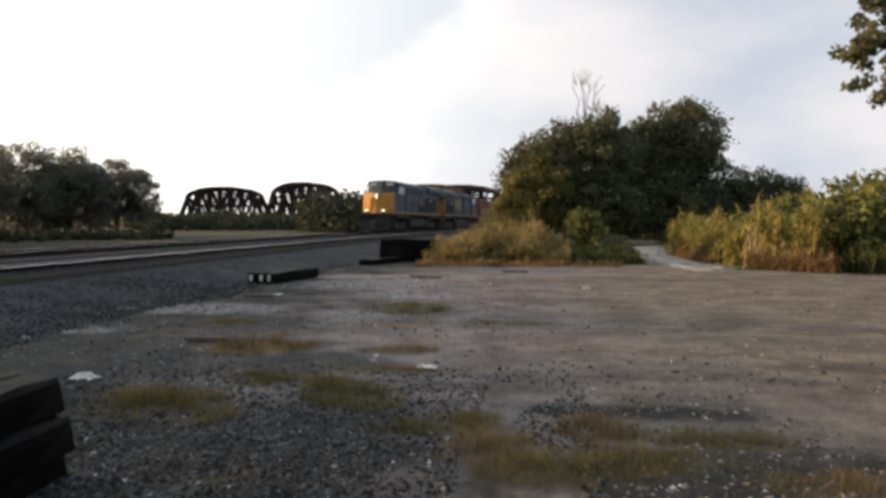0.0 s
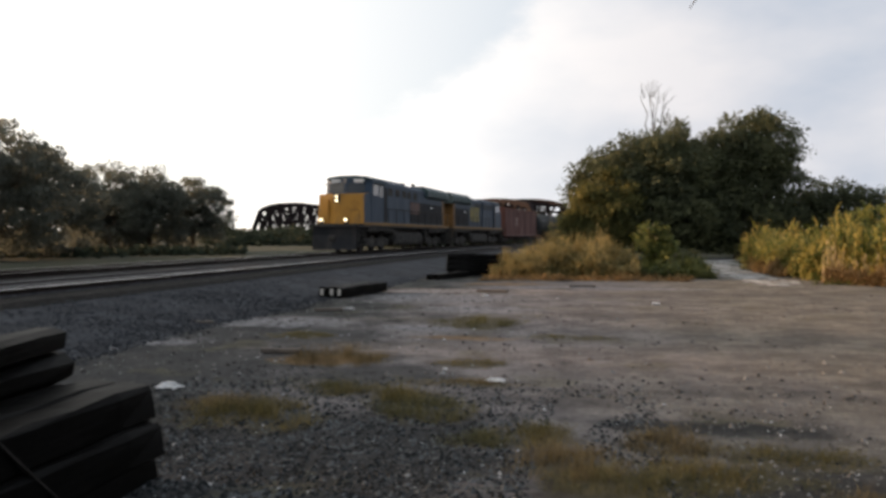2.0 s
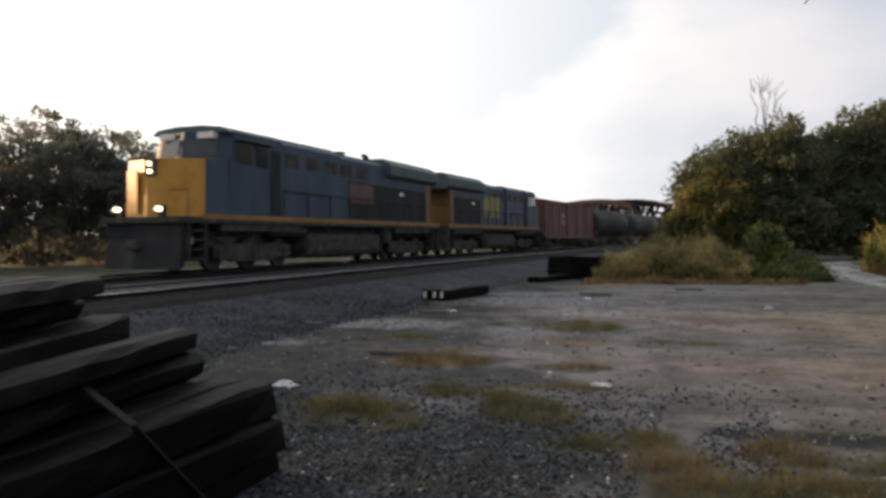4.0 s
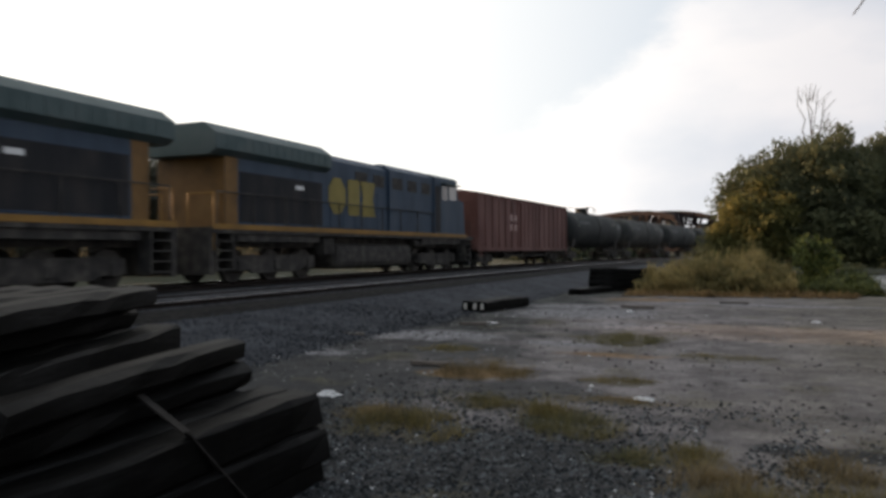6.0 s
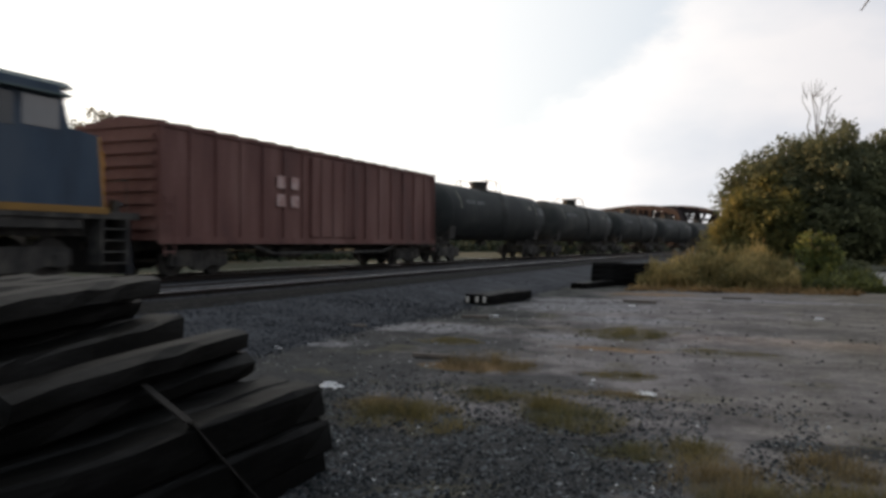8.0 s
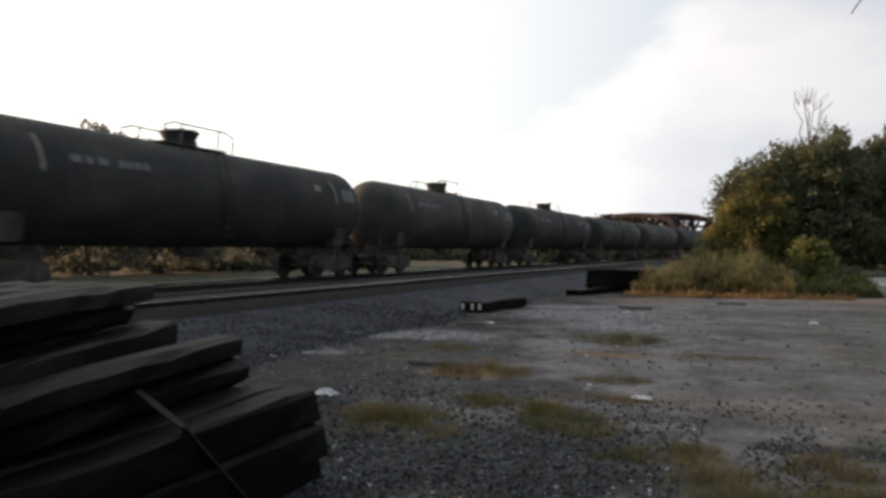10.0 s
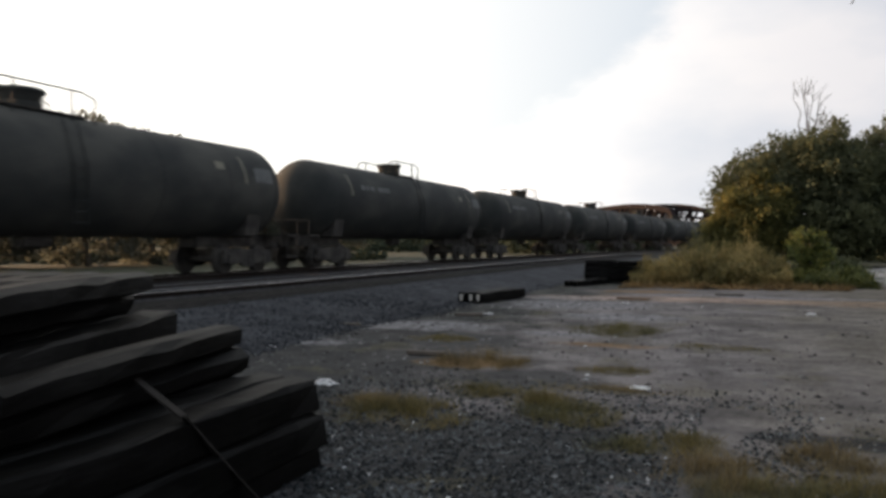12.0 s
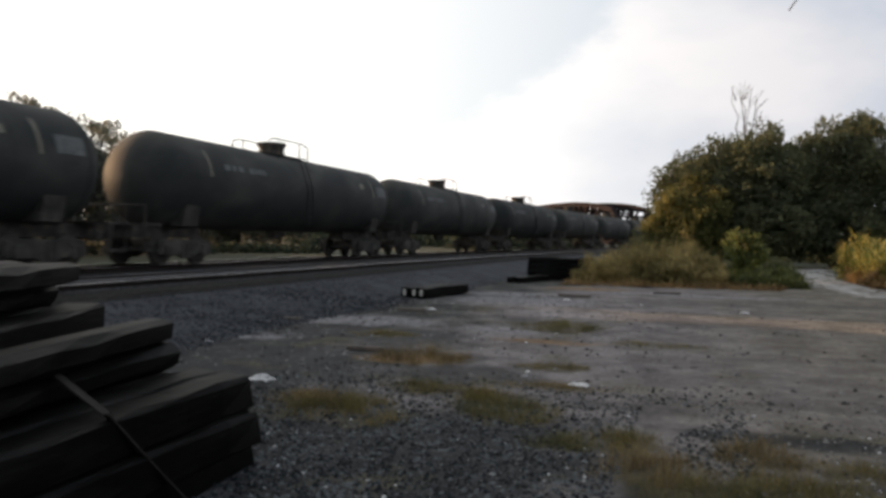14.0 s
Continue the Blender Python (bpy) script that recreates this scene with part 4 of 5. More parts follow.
def tree(name, at, blobs, clumps, per, size, label, mat, seed, clump_r=0.8, trunk_r=0.28, category="tree"):
    """blobs are in the tree's own space, z from the ground."""
    rng = np.random.default_rng(seed)
    e = tagged(new(name), label, category)
    e.location = at
    bm = bmesh.new()
    top = max(b[2] for b in blobs)
    limb(bm, (0, 0, -0.1), (0.2, 0.1, top * 0.6), trunk_r, trunk_r * 0.55, rng)
    for b in blobs:
        limb(bm, (0.1, 0.05, top * 0.3), (b[0], b[1], b[2] + b[5] * 0.3), trunk_r * 0.5, 0.04, rng)
        for _ in range(3):
            d = rng.normal(size=3)
            d /= np.linalg.norm(d)
            limb(bm, (b[0] * 0.6, b[1] * 0.6, b[2] * 0.8), (b[0] + d[0] * b[3] * 0.8, b[1] + d[1] * b[4] * 0.8, b[2] + abs(d[2]) * b[5] * 0.8), trunk_r * 0.22, 0.02, rng, 2)
    part("trunk", bm, M_BARK, e)
    c = crown_points(rng, blobs, clumps)
    c[:, 2] = np.maximum(c[:, 2], 0.3)
    v, f = leaf_mesh(rng, c, clump_r * (0.6 + 0.7 * rng.random(clumps)), per, size)
    v[:, 2] = np.maximum(v[:, 2], 0.02)
    arrays("crown", v, f, mat, e)
    return e


def polar(az, d):
    return (-d * math.sin(radians(az)), d * math.cos(radians(az)), 0)


def blades(rng, pts, h, w, lean=0.35):
    """Tapered upright blades of two quads at the given ground points."""
    n = len(pts)
    hh = h * (0.5 + 0.8 * rng.random(n))
    a = rng.random(n) * 2 * np.pi
    side = np.stack([np.cos(a), np.sin(a), np.zeros(n)], 1) * w
    b = rng.random(n) * 2 * np.pi
    out = np.stack([np.cos(b), np.sin(b), np.zeros(n)], 1) * (lean * hh * rng.random(n))[:, None]
    up = np.stack([np.zeros(n), np.zeros(n), hh], 1)
    p = np.asarray(pts)
    v = np.stack([p - side, p + side, p + out * 0.4 + up * 0.6 + side * 0.8, p + out * 0.4 + up * 0.6 - side * 0.8, p + out + up], 1).reshape(-1, 3)
    k = np.arange(n)[:, None] * 5
    f = [tuple(q) for q in (k + [0, 1, 2, 3]).tolist()] + [tuple(q) for q in (k + [3, 2, 4]).tolist()]
    return v, f


# the two large trees past the yard, with foliage down to the ground
tree("tree", (1.2, 54, 0), [(-1.6, 0, 4.2, 2.6, 2.4, 3.6), (0.6, 0.5, 6.0, 2.7, 2.6, 2.9), (2.6, 0, 6.3, 2.4, 2.6, 2.9), (1.5, -0.5, 3.2, 4.0, 2.6, 2.8), (-3.0, -1, 2.0, 1.7, 1.8, 1.9), (4.0, 0.5, 3.4, 2.0, 2, 2.8)],
     700, 100, 0.12, "broad dark green tree with foliage to the ground", M_TREE, 1, 1.0)
tree("tree", (8.3, 56, 0), [(0, 0, 6.7, 2.5, 2.4, 3.0), (1.9, 0, 7.25, 2.0, 2.2, 2.7), (-1.8, 0, 5.4, 2.2, 2.2, 3.0), (2.9, 0.3, 4.6, 1.6, 1.6, 1.9), (0, -0.3, 3.0, 3.6, 2.4, 2.7), (-3.0, 0, 3.2, 2.2, 2, 2.8)],
     600, 100, 0.12, "tall dark green tree with gaps in its crown", M_TREE, 2, 0.95)


# added foliage: its yellower colour imitates the sunlit left flank of the tree
tree("bush", (-1.3, 51.5, 0), [(0, 0, 2.6, 1.7, 1.6, 2.4), (1.3, 0.3, 3.4, 1.8, 1.6, 2.6), (-0.9, 0, 1.5, 1.5, 1.5, 1.5)], 300, 90, 0.11, "yellow-green foliage added as the big tree's sunlit flank", M_SUNFLANK, 8, 0.7, 0.12, "bush")


def snag(at, h, seed):
    rng = np.random.default_rng(seed)
    e = tagged(new("dead_tree"), "bare grey dead tree rising out of foliage", "dead tree")
    e.location = at
    bm = bmesh.new()
    limb(bm, (0, 0, -0.1), (0.1, 0, h * 0.7), 0.2, 0.09, rng, 4)
    part("trunk", bm, M_SNAG, e)
    for k in range(9):
        bm = bmesh.new()
        x = -0.62 + 0.30 * k
        tip = (x * 1.25, rng.normal() * 0.4, h * (1.0 - 0.022 * abs(k - 1) ** 1.4) + rng.normal() * 0.2)
        limb(bm, (x * 0.25, 0, h * (0.62 + 0.02 * (k % 3))), tip, 0.045, 0.012, rng, 4)
        for _ in range(3):
            limb(bm, (tip[0] * 0.8, tip[1] * 0.8, tip[2] - 0.9 - 0.5 * rng.random()), (tip[0] + rng.normal() * 0.45, tip[1], tip[2] - 0.35 * rng.random()), 0.02, 0.008, rng, 2)
        part("branch", bm, M_SNAG, e)


snag((2.85, 57, 0), 12.9, 5)

tree("bush", (14.9, 58, 0), [(0, 0, 3.0, 2.5, 2.2, 2.5), (1.9, 0, 2.6, 2.0, 2, 2.1), (-1.9, 0, 2.5, 1.9, 2, 2.2)], 300, 80, 0.11, "dark green bushy tree behind tall weeds", M_TREE, 3, 0.7, 0.15, "bush")
tree("bush", (1.75, 32.0, 0), [(-0.25, 0, 1.55, 0.55, 0.7, 0.75), (0.15, 0, 1.2, 0.6, 0.8, 0.75)], 110, 26, 0.08, "small leafy olive-green bush at the edge of the yard", M_BUSH, 4, 0.28, 0.05, "bush")
tree("bush", (3.2, 37.0, 0), [(0, 0, 0.45, 0.7, 0.7, 0.45)], 45, 26, 0.09, "low dark bush beside the path", M_TREE, 14, 0.35, 0.05, "bush")
for i, (x, y, h) in enumerate([(9.9, 26.9, 2.6), (11.1, 27.2, 3.2), (12.5, 27.6, 3.6), (14.2, 28.0, 3.8), (11.9, 32.5, 3.4), (10.6, 34.5, 2.8)]):
    tree("bush", (x, y, 0), [(0, 0, h * 0.55, 1.5, 1.4, h * 0.45), (0.5, 0, h * 0.35, 1.6, 1.4, h * 0.35)], 150, 30, 0.10, "leafy yellow-green shrub beside the tall weeds", M_BUSH, 20 + i, 0.45, 0.06, "bush")

# trees past the tracks
# the last three stand out of view, added to shade the left foreground
LEFT = [(53, 58, 9.2), (47.5, 60, 11.0), (43.2, 62, 10.9), (40.0, 68, 8.8), (36.0, 84, 9.2), (33.4, 86, 9.0), (30.6, 90, 8.2), (58, 53, 9.0), (65, 50, 9.4), (71, 48, 9.8), (77, 46.5, 9.8), (84, 46, 9.8)]
for i, (az, d, h) in enumerate(LEFT):
    rng0 = random.Random(40 + i)
    w = h * 0.36
    bl = [(0, 0, h * 0.70, w, w, h * 0.30), (w * 0.7, 0.5, h * 0.52, w * 0.8, w, h * 0.30), (-w * 0.7, -0.4, h * 0.50, w * 0.8, w, h * 0.30), (0, 0, h * 0.26, w * 1.25, w, h * 0.26)]
    bl = [(x + rng0.uniform(-0.5, 0.5), y, z + rng0.uniform(-0.5, 0.4), a, b, c) for x, y, z, a, b, c in bl]
    tree("tree", polar(az, d), bl, 240 if i in (3, 6) else 330, 80, 0.135, "dark backlit broadleaf tree past the tracks", M_TREE_HAZED, 60 + i, 0.9)


def thicket(name, az0, az1, d, h, n, seed, label, mat, size=0.3):
    """A low far belt of brush."""
    rng = np.random.default_rng(seed)
    az = np.radians(rng.uniform(az0, az1, n))
    dd = d + rng.normal(size=n) * d * 0.05
    top = h * (0.55 + 0.45 * np.array([noise.noise((float(a) * 25, seed, 0)) for a in az]))
    c = np.stack([-dd * np.sin(az), dd * np.cos(az), rng.random(n) * top], 1)
    v, f = leaf_mesh(rng, c, h * 0.28 * np.ones(n), 14, size)
    v[:, 2] = np.maximum(v[:, 2], 0.02)
    o = arrays(name, v, f, mat)
    tagged(o, label, "brush", kind="stuff")


thicket("far_brush", 27, 62, 74, 1.1, 900, 1, "grey-green brush beyond the tracks", M_BRUSH, 0.25)
thicket("far_brush", 7, 30, 150, 5.0, 700, 2, "far hazy green brush below the bridges", M_BRUSH, 0.45)
thicket("far_brush", 12.5, 17.8, 120, 8.6, 480, 3, "clump of grey-green trees before the bridge", M_BRUSH, 0.4)
thicket("far_woods", -40, 75, 330, 7.0, 2600, 4, "far low woods along the horizon", M_TREE_HAZED, 0.9)
thicket("far_brush", -16, 3, 75, 3.0, 700, 5, "dark undergrowth between the trees", M_TREE, 0.25)


def weed_field(name, pts, h, per_m, seed, label, mat, width=0.035, leaf=0.10, mound=False, upright=0.0):
    """Tall weeds: upright stems with drooping leaves, inside a quadrilateral of ground points."""
    rng = np.random.default_rng(seed)
    a, b, c, d = [np.array(p, float) for p in pts]
    n = per_m
    u, w = rng.random((n, 1)), rng.random((n, 1))
    p = (a * (1 - u) + b * u) * (1 - w) + (d * (1 - u) + c * u) * w
    p = np.concatenate([p, np.zeros((n, 1))], 1)
    hv = h * np.array([0.75 + 0.8 * noise.noise((float(x) * 1.1, float(y) * 1.1, seed)) for x, y, _ in p])
    hv = hv * (0.75 + 0.5 * rng.random(n))
    if mound:
        hv = hv * (0.40 + 0.65 * np.sin(np.pi * np.clip(u[:, 0] * 0.9 + 0.05, 0, 1)) ** 0.5) * (0.45 + 0.65 * np.sin(np.pi * np.clip(w[:, 0] * 0.8 + 0.02, 0, 1)))
    if h < 0.3:
        hv = hv * np.array([min(1.3, max(0.03, 0.35 + 2.4 * noise.noise((float(x) * 0.7, float(y) * 0.7, seed + 5)))) for x, y, _ in p])
    if upright:
        hv = hv * np.array([0.95 + 0.55 * noise.noise((float(x) * 0.45, float(y) * 0.45, seed + 3)) for x, y, _ in p])
    v1, f1 = blades(rng, p, 1.0, width, 0.2 * (1 - 0.6 * upright))
    base = v1.reshape(n, 5, 3)
    base[:, :, 2] *= hv[:, None]
    v1 = base.reshape(-1, 3)
    per = 12
    q = np.repeat(p, per, axis=0)
    hq = np.repeat(hv, per) * (0.15 + 0.85 * rng.random(n * per))
    ang = rng.random(n * per) * 2 * np.pi
    o = np.stack([np.cos(ang) * (1 - 0.5 * upright), np.sin(ang) * (1 - 0.5 * upright), 0.55 * rng.normal(size=n * per) + 0.4 * upright], 1)
    s = np.stack([-np.sin(ang), np.cos(ang), np.zeros(n * per)], 1) * leaf * 0.28
    ln = leaf * (2.0 + 2.5 * rng.random((n * per, 1)))
    r0 = q + np.stack([0 * hq, 0 * hq, hq], 1)
    mid = r0 + o * ln * 0.5 + [0, 0, leaf * 0.4]
    tip = r0 + o * ln - [0, 0, leaf * 0.35]
    lv = np.stack([r0, mid + s, tip, mid - s], 1).reshape(-1, 3)
    lf = (np.arange(4 * n * per).reshape(-1, 4) + len(v1)).tolist()
    V = np.concatenate([v1, lv])
    V[:, 2] = np.maximum(V[:, 2], 0.0)
    t = arrays(name, V, f1 + [tuple(x) for x in lf], mat)
    return tagged(t, label, "weeds", kind="stuff")


weed_field("tall_weeds", [(5.9, 39), (6.5, 30.5), (9.4, 31), (8.4, 40)], 1.75, 1100, 1, "sunlit golden-green tall weeds beside the path", M_CORN, 0.016, 0.11, upright=0.25)
weed_field("tall_weeds", [(6.4, 29.5), (8.4, 25.4), (10.6, 27.5), (8.6, 32)], 1.62, 1200, 2, "sunlit yellow-green tall weeds like corn", M_CORN, 0.018, 0.12, upright=0.45)
weed_field("dry_stalks", [(6.6, 27.6), (8.4, 25.1), (8.8, 25.6), (7.0, 28.2)], 1.15, 50, 12, "pale dry upright stalks before the tall weeds", M_STALK, 0.017, 0.06, upright=0.8)
weed_field("weeds", [(6.0, 37.0), (6.1, 31.0), (6.6, 31.0), (6.6, 37.5)], 0.55, 300, 13, "rusty brown weeds at the foot of the tall weeds", M_RUSTY, 0.014, 0.08)
weed_field("weeds", [(6.7, 27.0), (8.6, 24.7), (9.0, 25.2), (7.2, 27.6)], 0.5, 260, 14, "rusty brown weeds at the foot of the tall weeds", M_RUSTY, 0.014, 0.08)
weed_field("tall_weeds", [(9.0, 24.9), (16, 23.9), (18, 27), (12, 27.5)], 1.05, 1000, 15, "dull green weeds at the edge of the dirt yard", M_SHRUB, 0.020, 0.10)
weed_field("dry_brush", [(-4.5, 28.8), (0.9, 28.3), (0.9, 34.0), (-3.6, 35.0)], 1.35, 2800, 3, "tangled golden-brown dry brush mound", M_DRY, 0.013, 0.075, mound=True)
weed_field("weeds", [(-0.2, 29.3), (3.6, 29.2), (3.6, 34), (0.4, 35)], 0.52, 1400, 4, "low dull green weeds by the path", M_SHRUB, 0.02, 0.09, mound=True)
weed_field("weeds", [(-4.7, 26.8), (2.6, 27.6), (3.0, 29.8), (-4.2, 29.6)], 0.17, 1000, 5, "short rusty dry grass along the edge of the brush", M_RUSTY, 0.013, 0.05)
weed_field("weeds", [(6.0, 26.6), (16, 22.8), (16, 24.6), (8.0, 26.4)], 0.26, 1300, 6, "short dull green grass at the foot of tall weeds", M_SHRUB, 0.014, 0.05)


TUFT = {"green": (M_TUFT, "yellow-green tufts of grass on gravel"), "rust": (M_DRYTUFT, "rusty orange tufts of dry grass"), "olive": (M_GRASS, "dull olive tufts of dry grass on gravel")}


def patch(at, rx, ry, h, n, seed, kind):
    """Blades gathered into tufts, highest in the middle of the patch."""
    rng = np.random.default_rng(seed)
    k = max(6, n // 45)
    rr, ra = rng.random(k) ** 0.6, rng.random(k) * 2 * np.pi
    root = np.stack([at[0] + rx * rr * np.cos(ra), at[1] + ry * rr * np.sin(ra)], 1)
    tall = (1.15 - 0.75 * rr) * (0.6 + 0.6 * rng.random(k))
    pick = rng.integers(0, k, n)
    xy = root[pick] + rng.normal(size=(n, 2)) * 0.055
    z = np.array([ground_z(float(x), float(y)) for x, y in xy]) - 0.01
    v, f = blades(rng, np.column_stack([xy, z]), 1.0, 0.006, 0.9)
    v = v.reshape(n, 5, 3)
    v[:, :, 2] = z[:, None] + (v[:, :, 2] - z[:, None]) * (h * tall[pick])[:, None]
    v[:, :, :2] = xy[:, None] + (v[:, :, :2] - xy[:, None]) * np.minimum(1.0, np.maximum(0.25, 1.4 * h * tall[pick]))[:, None, None]
    mat, label = TUFT[kind]
    return tagged(arrays("grass_patch", v.reshape(-1, 3), f, mat), label, "grass", kind="stuff")


for i, (x, y, rx, ry, h, kind) in enumerate(PATCHES):
    patch((x, y), rx * 1.15, ry * 1.15, h * 1.2, int(3400 * (rx * ry) ** 0.5), 100 + i, kind)


def shoulder_z(x, y):
    return float(np.interp(x - bend(y), [-10.6, -9.75, -9.50, -7.6, -6.6], [0.52, 0.50, 0.42, 0.10, -0.02]))


def stones(name, region, n, s0, s1, seed, label, level=None, mat=None):
    """Loose angular stones, half sunk."""
    rng = np.random.default_rng(seed)
    x0, x1, y0, y1 = region
    y = y0 + (y1 - y0) * (1 - np.sqrt(1 - rng.random(n)))
    x = x0 + (x1 - x0) * rng.random(n)
    s = s0 + (s1 - s0) * rng.random(n) ** 3
    keep = np.array([noise.noise((float(a) * 0.5, float(b) * 0.5, 9)) > -0.15 - 0.4 * (a < -0.5) for a, b in zip(x, y)])
    x, y, s = x[keep], y[keep], s[keep]
    n = len(x)
    z = np.array([(level or ground_z)(float(a), float(b)) for a, b in zip(x, y)])
    octa = np.array([(1, 0, 0), (0, 1, 0), (-1, 0, 0), (0, -1, 0), (0.15, 0.1, 0.75), (0, 0, -0.6)])
    a = rng.random(n) * 2 * np.pi
    ca, sa = np.cos(a), np.sin(a)
    k = octa[None] * (0.6 + 0.8 * rng.random((n, 6, 1)))
    k = np.stack([k[..., 0] * ca[:, None] - k[..., 1] * sa[:, None], k[..., 0] * sa[:, None] + k[..., 1] * ca[:, None], k[..., 2]], -1)
    v = k * s[:, None, None] + np.stack([x, y, z], 1)[:, None]
    f = np.array([(0, 1, 4), (1, 2, 4), (2, 3, 4), (3, 0, 4), (1, 0, 5), (2, 1, 5), (3, 2, 5), (0, 3, 5)])
    F = (f[None] + 6 * np.arange(n)[:, None, None]).reshape(-1, 3)
    tagged(arrays(name, v.reshape(-1, 3), F, mat or M_STONE), label, "gravel", kind="stuff")


stones("gravel", (-4.6, 0.4, 3.0, 8.8), 26000, 0.007, 0.030, 1, "loose dark grey gravel stones underfoot")
stones("gravel", (-0.6, 5.2, 3.0, 9.0), 9000, 0.006, 0.028, 3, "loose gravel stones at the edge of bare dirt", mat=M_PEBBLE)
stones("gravel", (-9.0, 7.0, 6.8, 24.0), 3800, 0.009, 0.045, 2, "sparse loose stones on dirt", mat=M_PEBBLE)
stones("ballast_stones", (-9.6, -6.4, 5.0, 32.0), 16000, 0.010, 0.036, 4, "grey crushed stone on the ballast shoulder", shoulder_z, M_SHOULDER)


stones("pale_stones", (-3.4, 0.2, 3.6, 8.6), 260, 0.007, 0.026, 11, "pale chips among dark gravel", mat=M_PALE)
stones("pale_stones", (-0.8, 4.6, 4.6, 8.2), 320, 0.007, 0.026, 12, "pale chips strewn over dirt", mat=M_PALE)
stones("pale_stones", (-7.5, -1.0, 8.5, 22.0), 170, 0.012, 0.04, 13, "scattered pale chips on dirt", mat=M_PALE)


# ---- gravel path ----
def path_strip():
    line = [(5.2, 25.6, 0.45), (5.1, 28, 0.8), (5.2, 32, 0.85), (5.2, 38, 0.8), (5.5, 46, 1.1), (7.0, 52, 2.0)]
    ys = np.linspace(25.6, 52, 150)
    cols = np.linspace(-1.3, 1.3, 15)
    verts, faces = [], []
    for y in ys:
        x, w = (float(np.interp(y, [q[1] for q in line], [q[k] for q in line])) for k in (0, 2))
        for s in cols:
            px = x + float(s) * w
            rough = noise.noise((px * 2.2, float(y) * 0.9, 4)) + 0.5 * noise.noise((px * 6.0, float(y) * 2.6, 8))
            verts.append((px, y, ground_z(px, float(y)) + 0.012 * (1 - float(s) ** 2) + 0.036 * rough))
    n = len(cols)
    for j in range(len(ys) - 1):
        for i in range(n - 1):
            faces.append((j * n + i, j * n + i + 1, (j + 1) * n + i + 1, (j + 1) * n + i))
    o = arrays("path", verts, faces, M_PATH)
    tagged(o, "pale gravel path leading between weeds and trees", "path", kind="structure")


M_PATH = material("pale_gravel_path", [(0.10, 0.092, 0.08), (0.17, 0.162, 0.152), (0.30, 0.295, 0.29), (0.40, 0.395, 0.39)], 1.4, 0.95, bump=0.8, stain=0.7, bump_scale=14)
path_strip()


# ---- truss bridges ----
def truss_bridge(at, yaw, length, h, panels, label, width=5.5, deck=4.0):
    """A camelback through truss on two stone piers; origin at the middle of the deck."""
    e = tagged(new("truss_bridge"), label, "bridge")
    e.matrix_basis = pose(*at, 0, 0, yaw)
    rise = lambda u: deck + h * (1 - abs(u) ** 3.0 * 0.42)  # noqa: E731
    xs = [-length / 2 + length * k / panels for k in range(panels + 1)]
    for s in (-1, 1):
        y = s * width / 2
        tops = [(x, y, rise(2 * x / length) if 0 < i < panels else deck) for i, x in enumerate(xs)]
        bm = bmesh.new()
        for a, b in zip(tops, tops[1:]):
            beam(bm, a, b, 1.0, 1.05)
            part("top_chord", bm, M_RUST, e)
            bm = bmesh.new()
        bm.free()
        bm = bmesh.new()
        beam(bm, (xs[0], y, deck + 0.3), (xs[-1], y, deck + 0.3), 0.6, 1.5)
        part("bottom_chord", bm, M_RUST, e)
        for i in range(1, panels):
            bm = bmesh.new()
            beam(bm, (xs[i], y, deck), tops[i], 0.6, 0.6)
            part("post", bm, M_RUST, e)
            bm = bmesh.new()
            j = i + 1 if xs[i] < 0 else i - 1
            beam(bm, tops[i], (xs[j], y, deck), 0.5, 0.5)
            k = i - 1 if xs[i] < 0 else i + 1
            if 0 < k < panels:
                beam(bm, ((tops[i][0] + tops[k][0]) / 2, y, (tops[i][2] + tops[k][2]) / 2), (xs[i], y, deck + h * 0.45), 0.4, 0.4)
            part("diagonal", bm, M_RUST, e)
        bm = bmesh.new()
        beam(bm, (xs[1], y, deck + h * 0.48), (xs[-2], y, deck + h * 0.48), 0.45, 0.5)
        part("brace", bm, M_RUST, e)
    bm = bmesh.new()
    for i in range(1, panels):
        z = rise(2 * xs[i] / length)
        beam(bm, (xs[i], -width / 2, z), (xs[i], width / 2, z), 0.45, 0.5)
        beam(bm, (xs[i], -width / 2, z - 1.3), (xs[i], width / 2, z - 1.5), 0.5, 0.5)
        if i < panels - 1:
            z2 = rise(2 * xs[i + 1] / length)
            beam(bm, (xs[i], -width / 2, z), (xs[i + 1], width / 2, z2), 0.22, 0.22)
            beam(bm, (xs[i], width / 2, z), (xs[i + 1], -width / 2, z2), 0.22, 0.22)
    part("top_bracing", bm, M_RUST, e)
    bm = bmesh.new()
    box(bm, xs[0], xs[-1], -width / 2, width / 2, deck - 0.5, deck - 0.1)
    part("deck", bm, M_RUST, e)
    for x in (xs[0], xs[-1]):
        bm = bmesh.new()
        box(bm, x - 1.2, x + 1.2, -width / 2 - 1, width / 2 + 1, -0.5, deck - 0.5)
        part("pier", bm, M_BALLAST, e, "grey stone pier")
    return e


def span(a, da, b, db, h, label, deck, panels=8, width=5.5):
    p, q = Vector(polar(a, da)), Vector(polar(b, db))
    m, d = (p + q) / 2, q - p
    return truss_bridge((m.x, m.y, 0), math.degrees(math.atan2(d.y, d.x)), d.length, h, panels, label, width=width, deck=deck)


span(26.3, 212, 20.4, 204, 8.6, "rusty camelback railway truss span far off", 1.4)
span(20.2, 196, 15.2, 188, 9.2, "rusty camelback railway truss span behind brush", 1.4)
span(13.2, 255, 3.75, 165, 9.2, "dark rusty camelback truss span behind the train", 1.4, 13, 8.0)


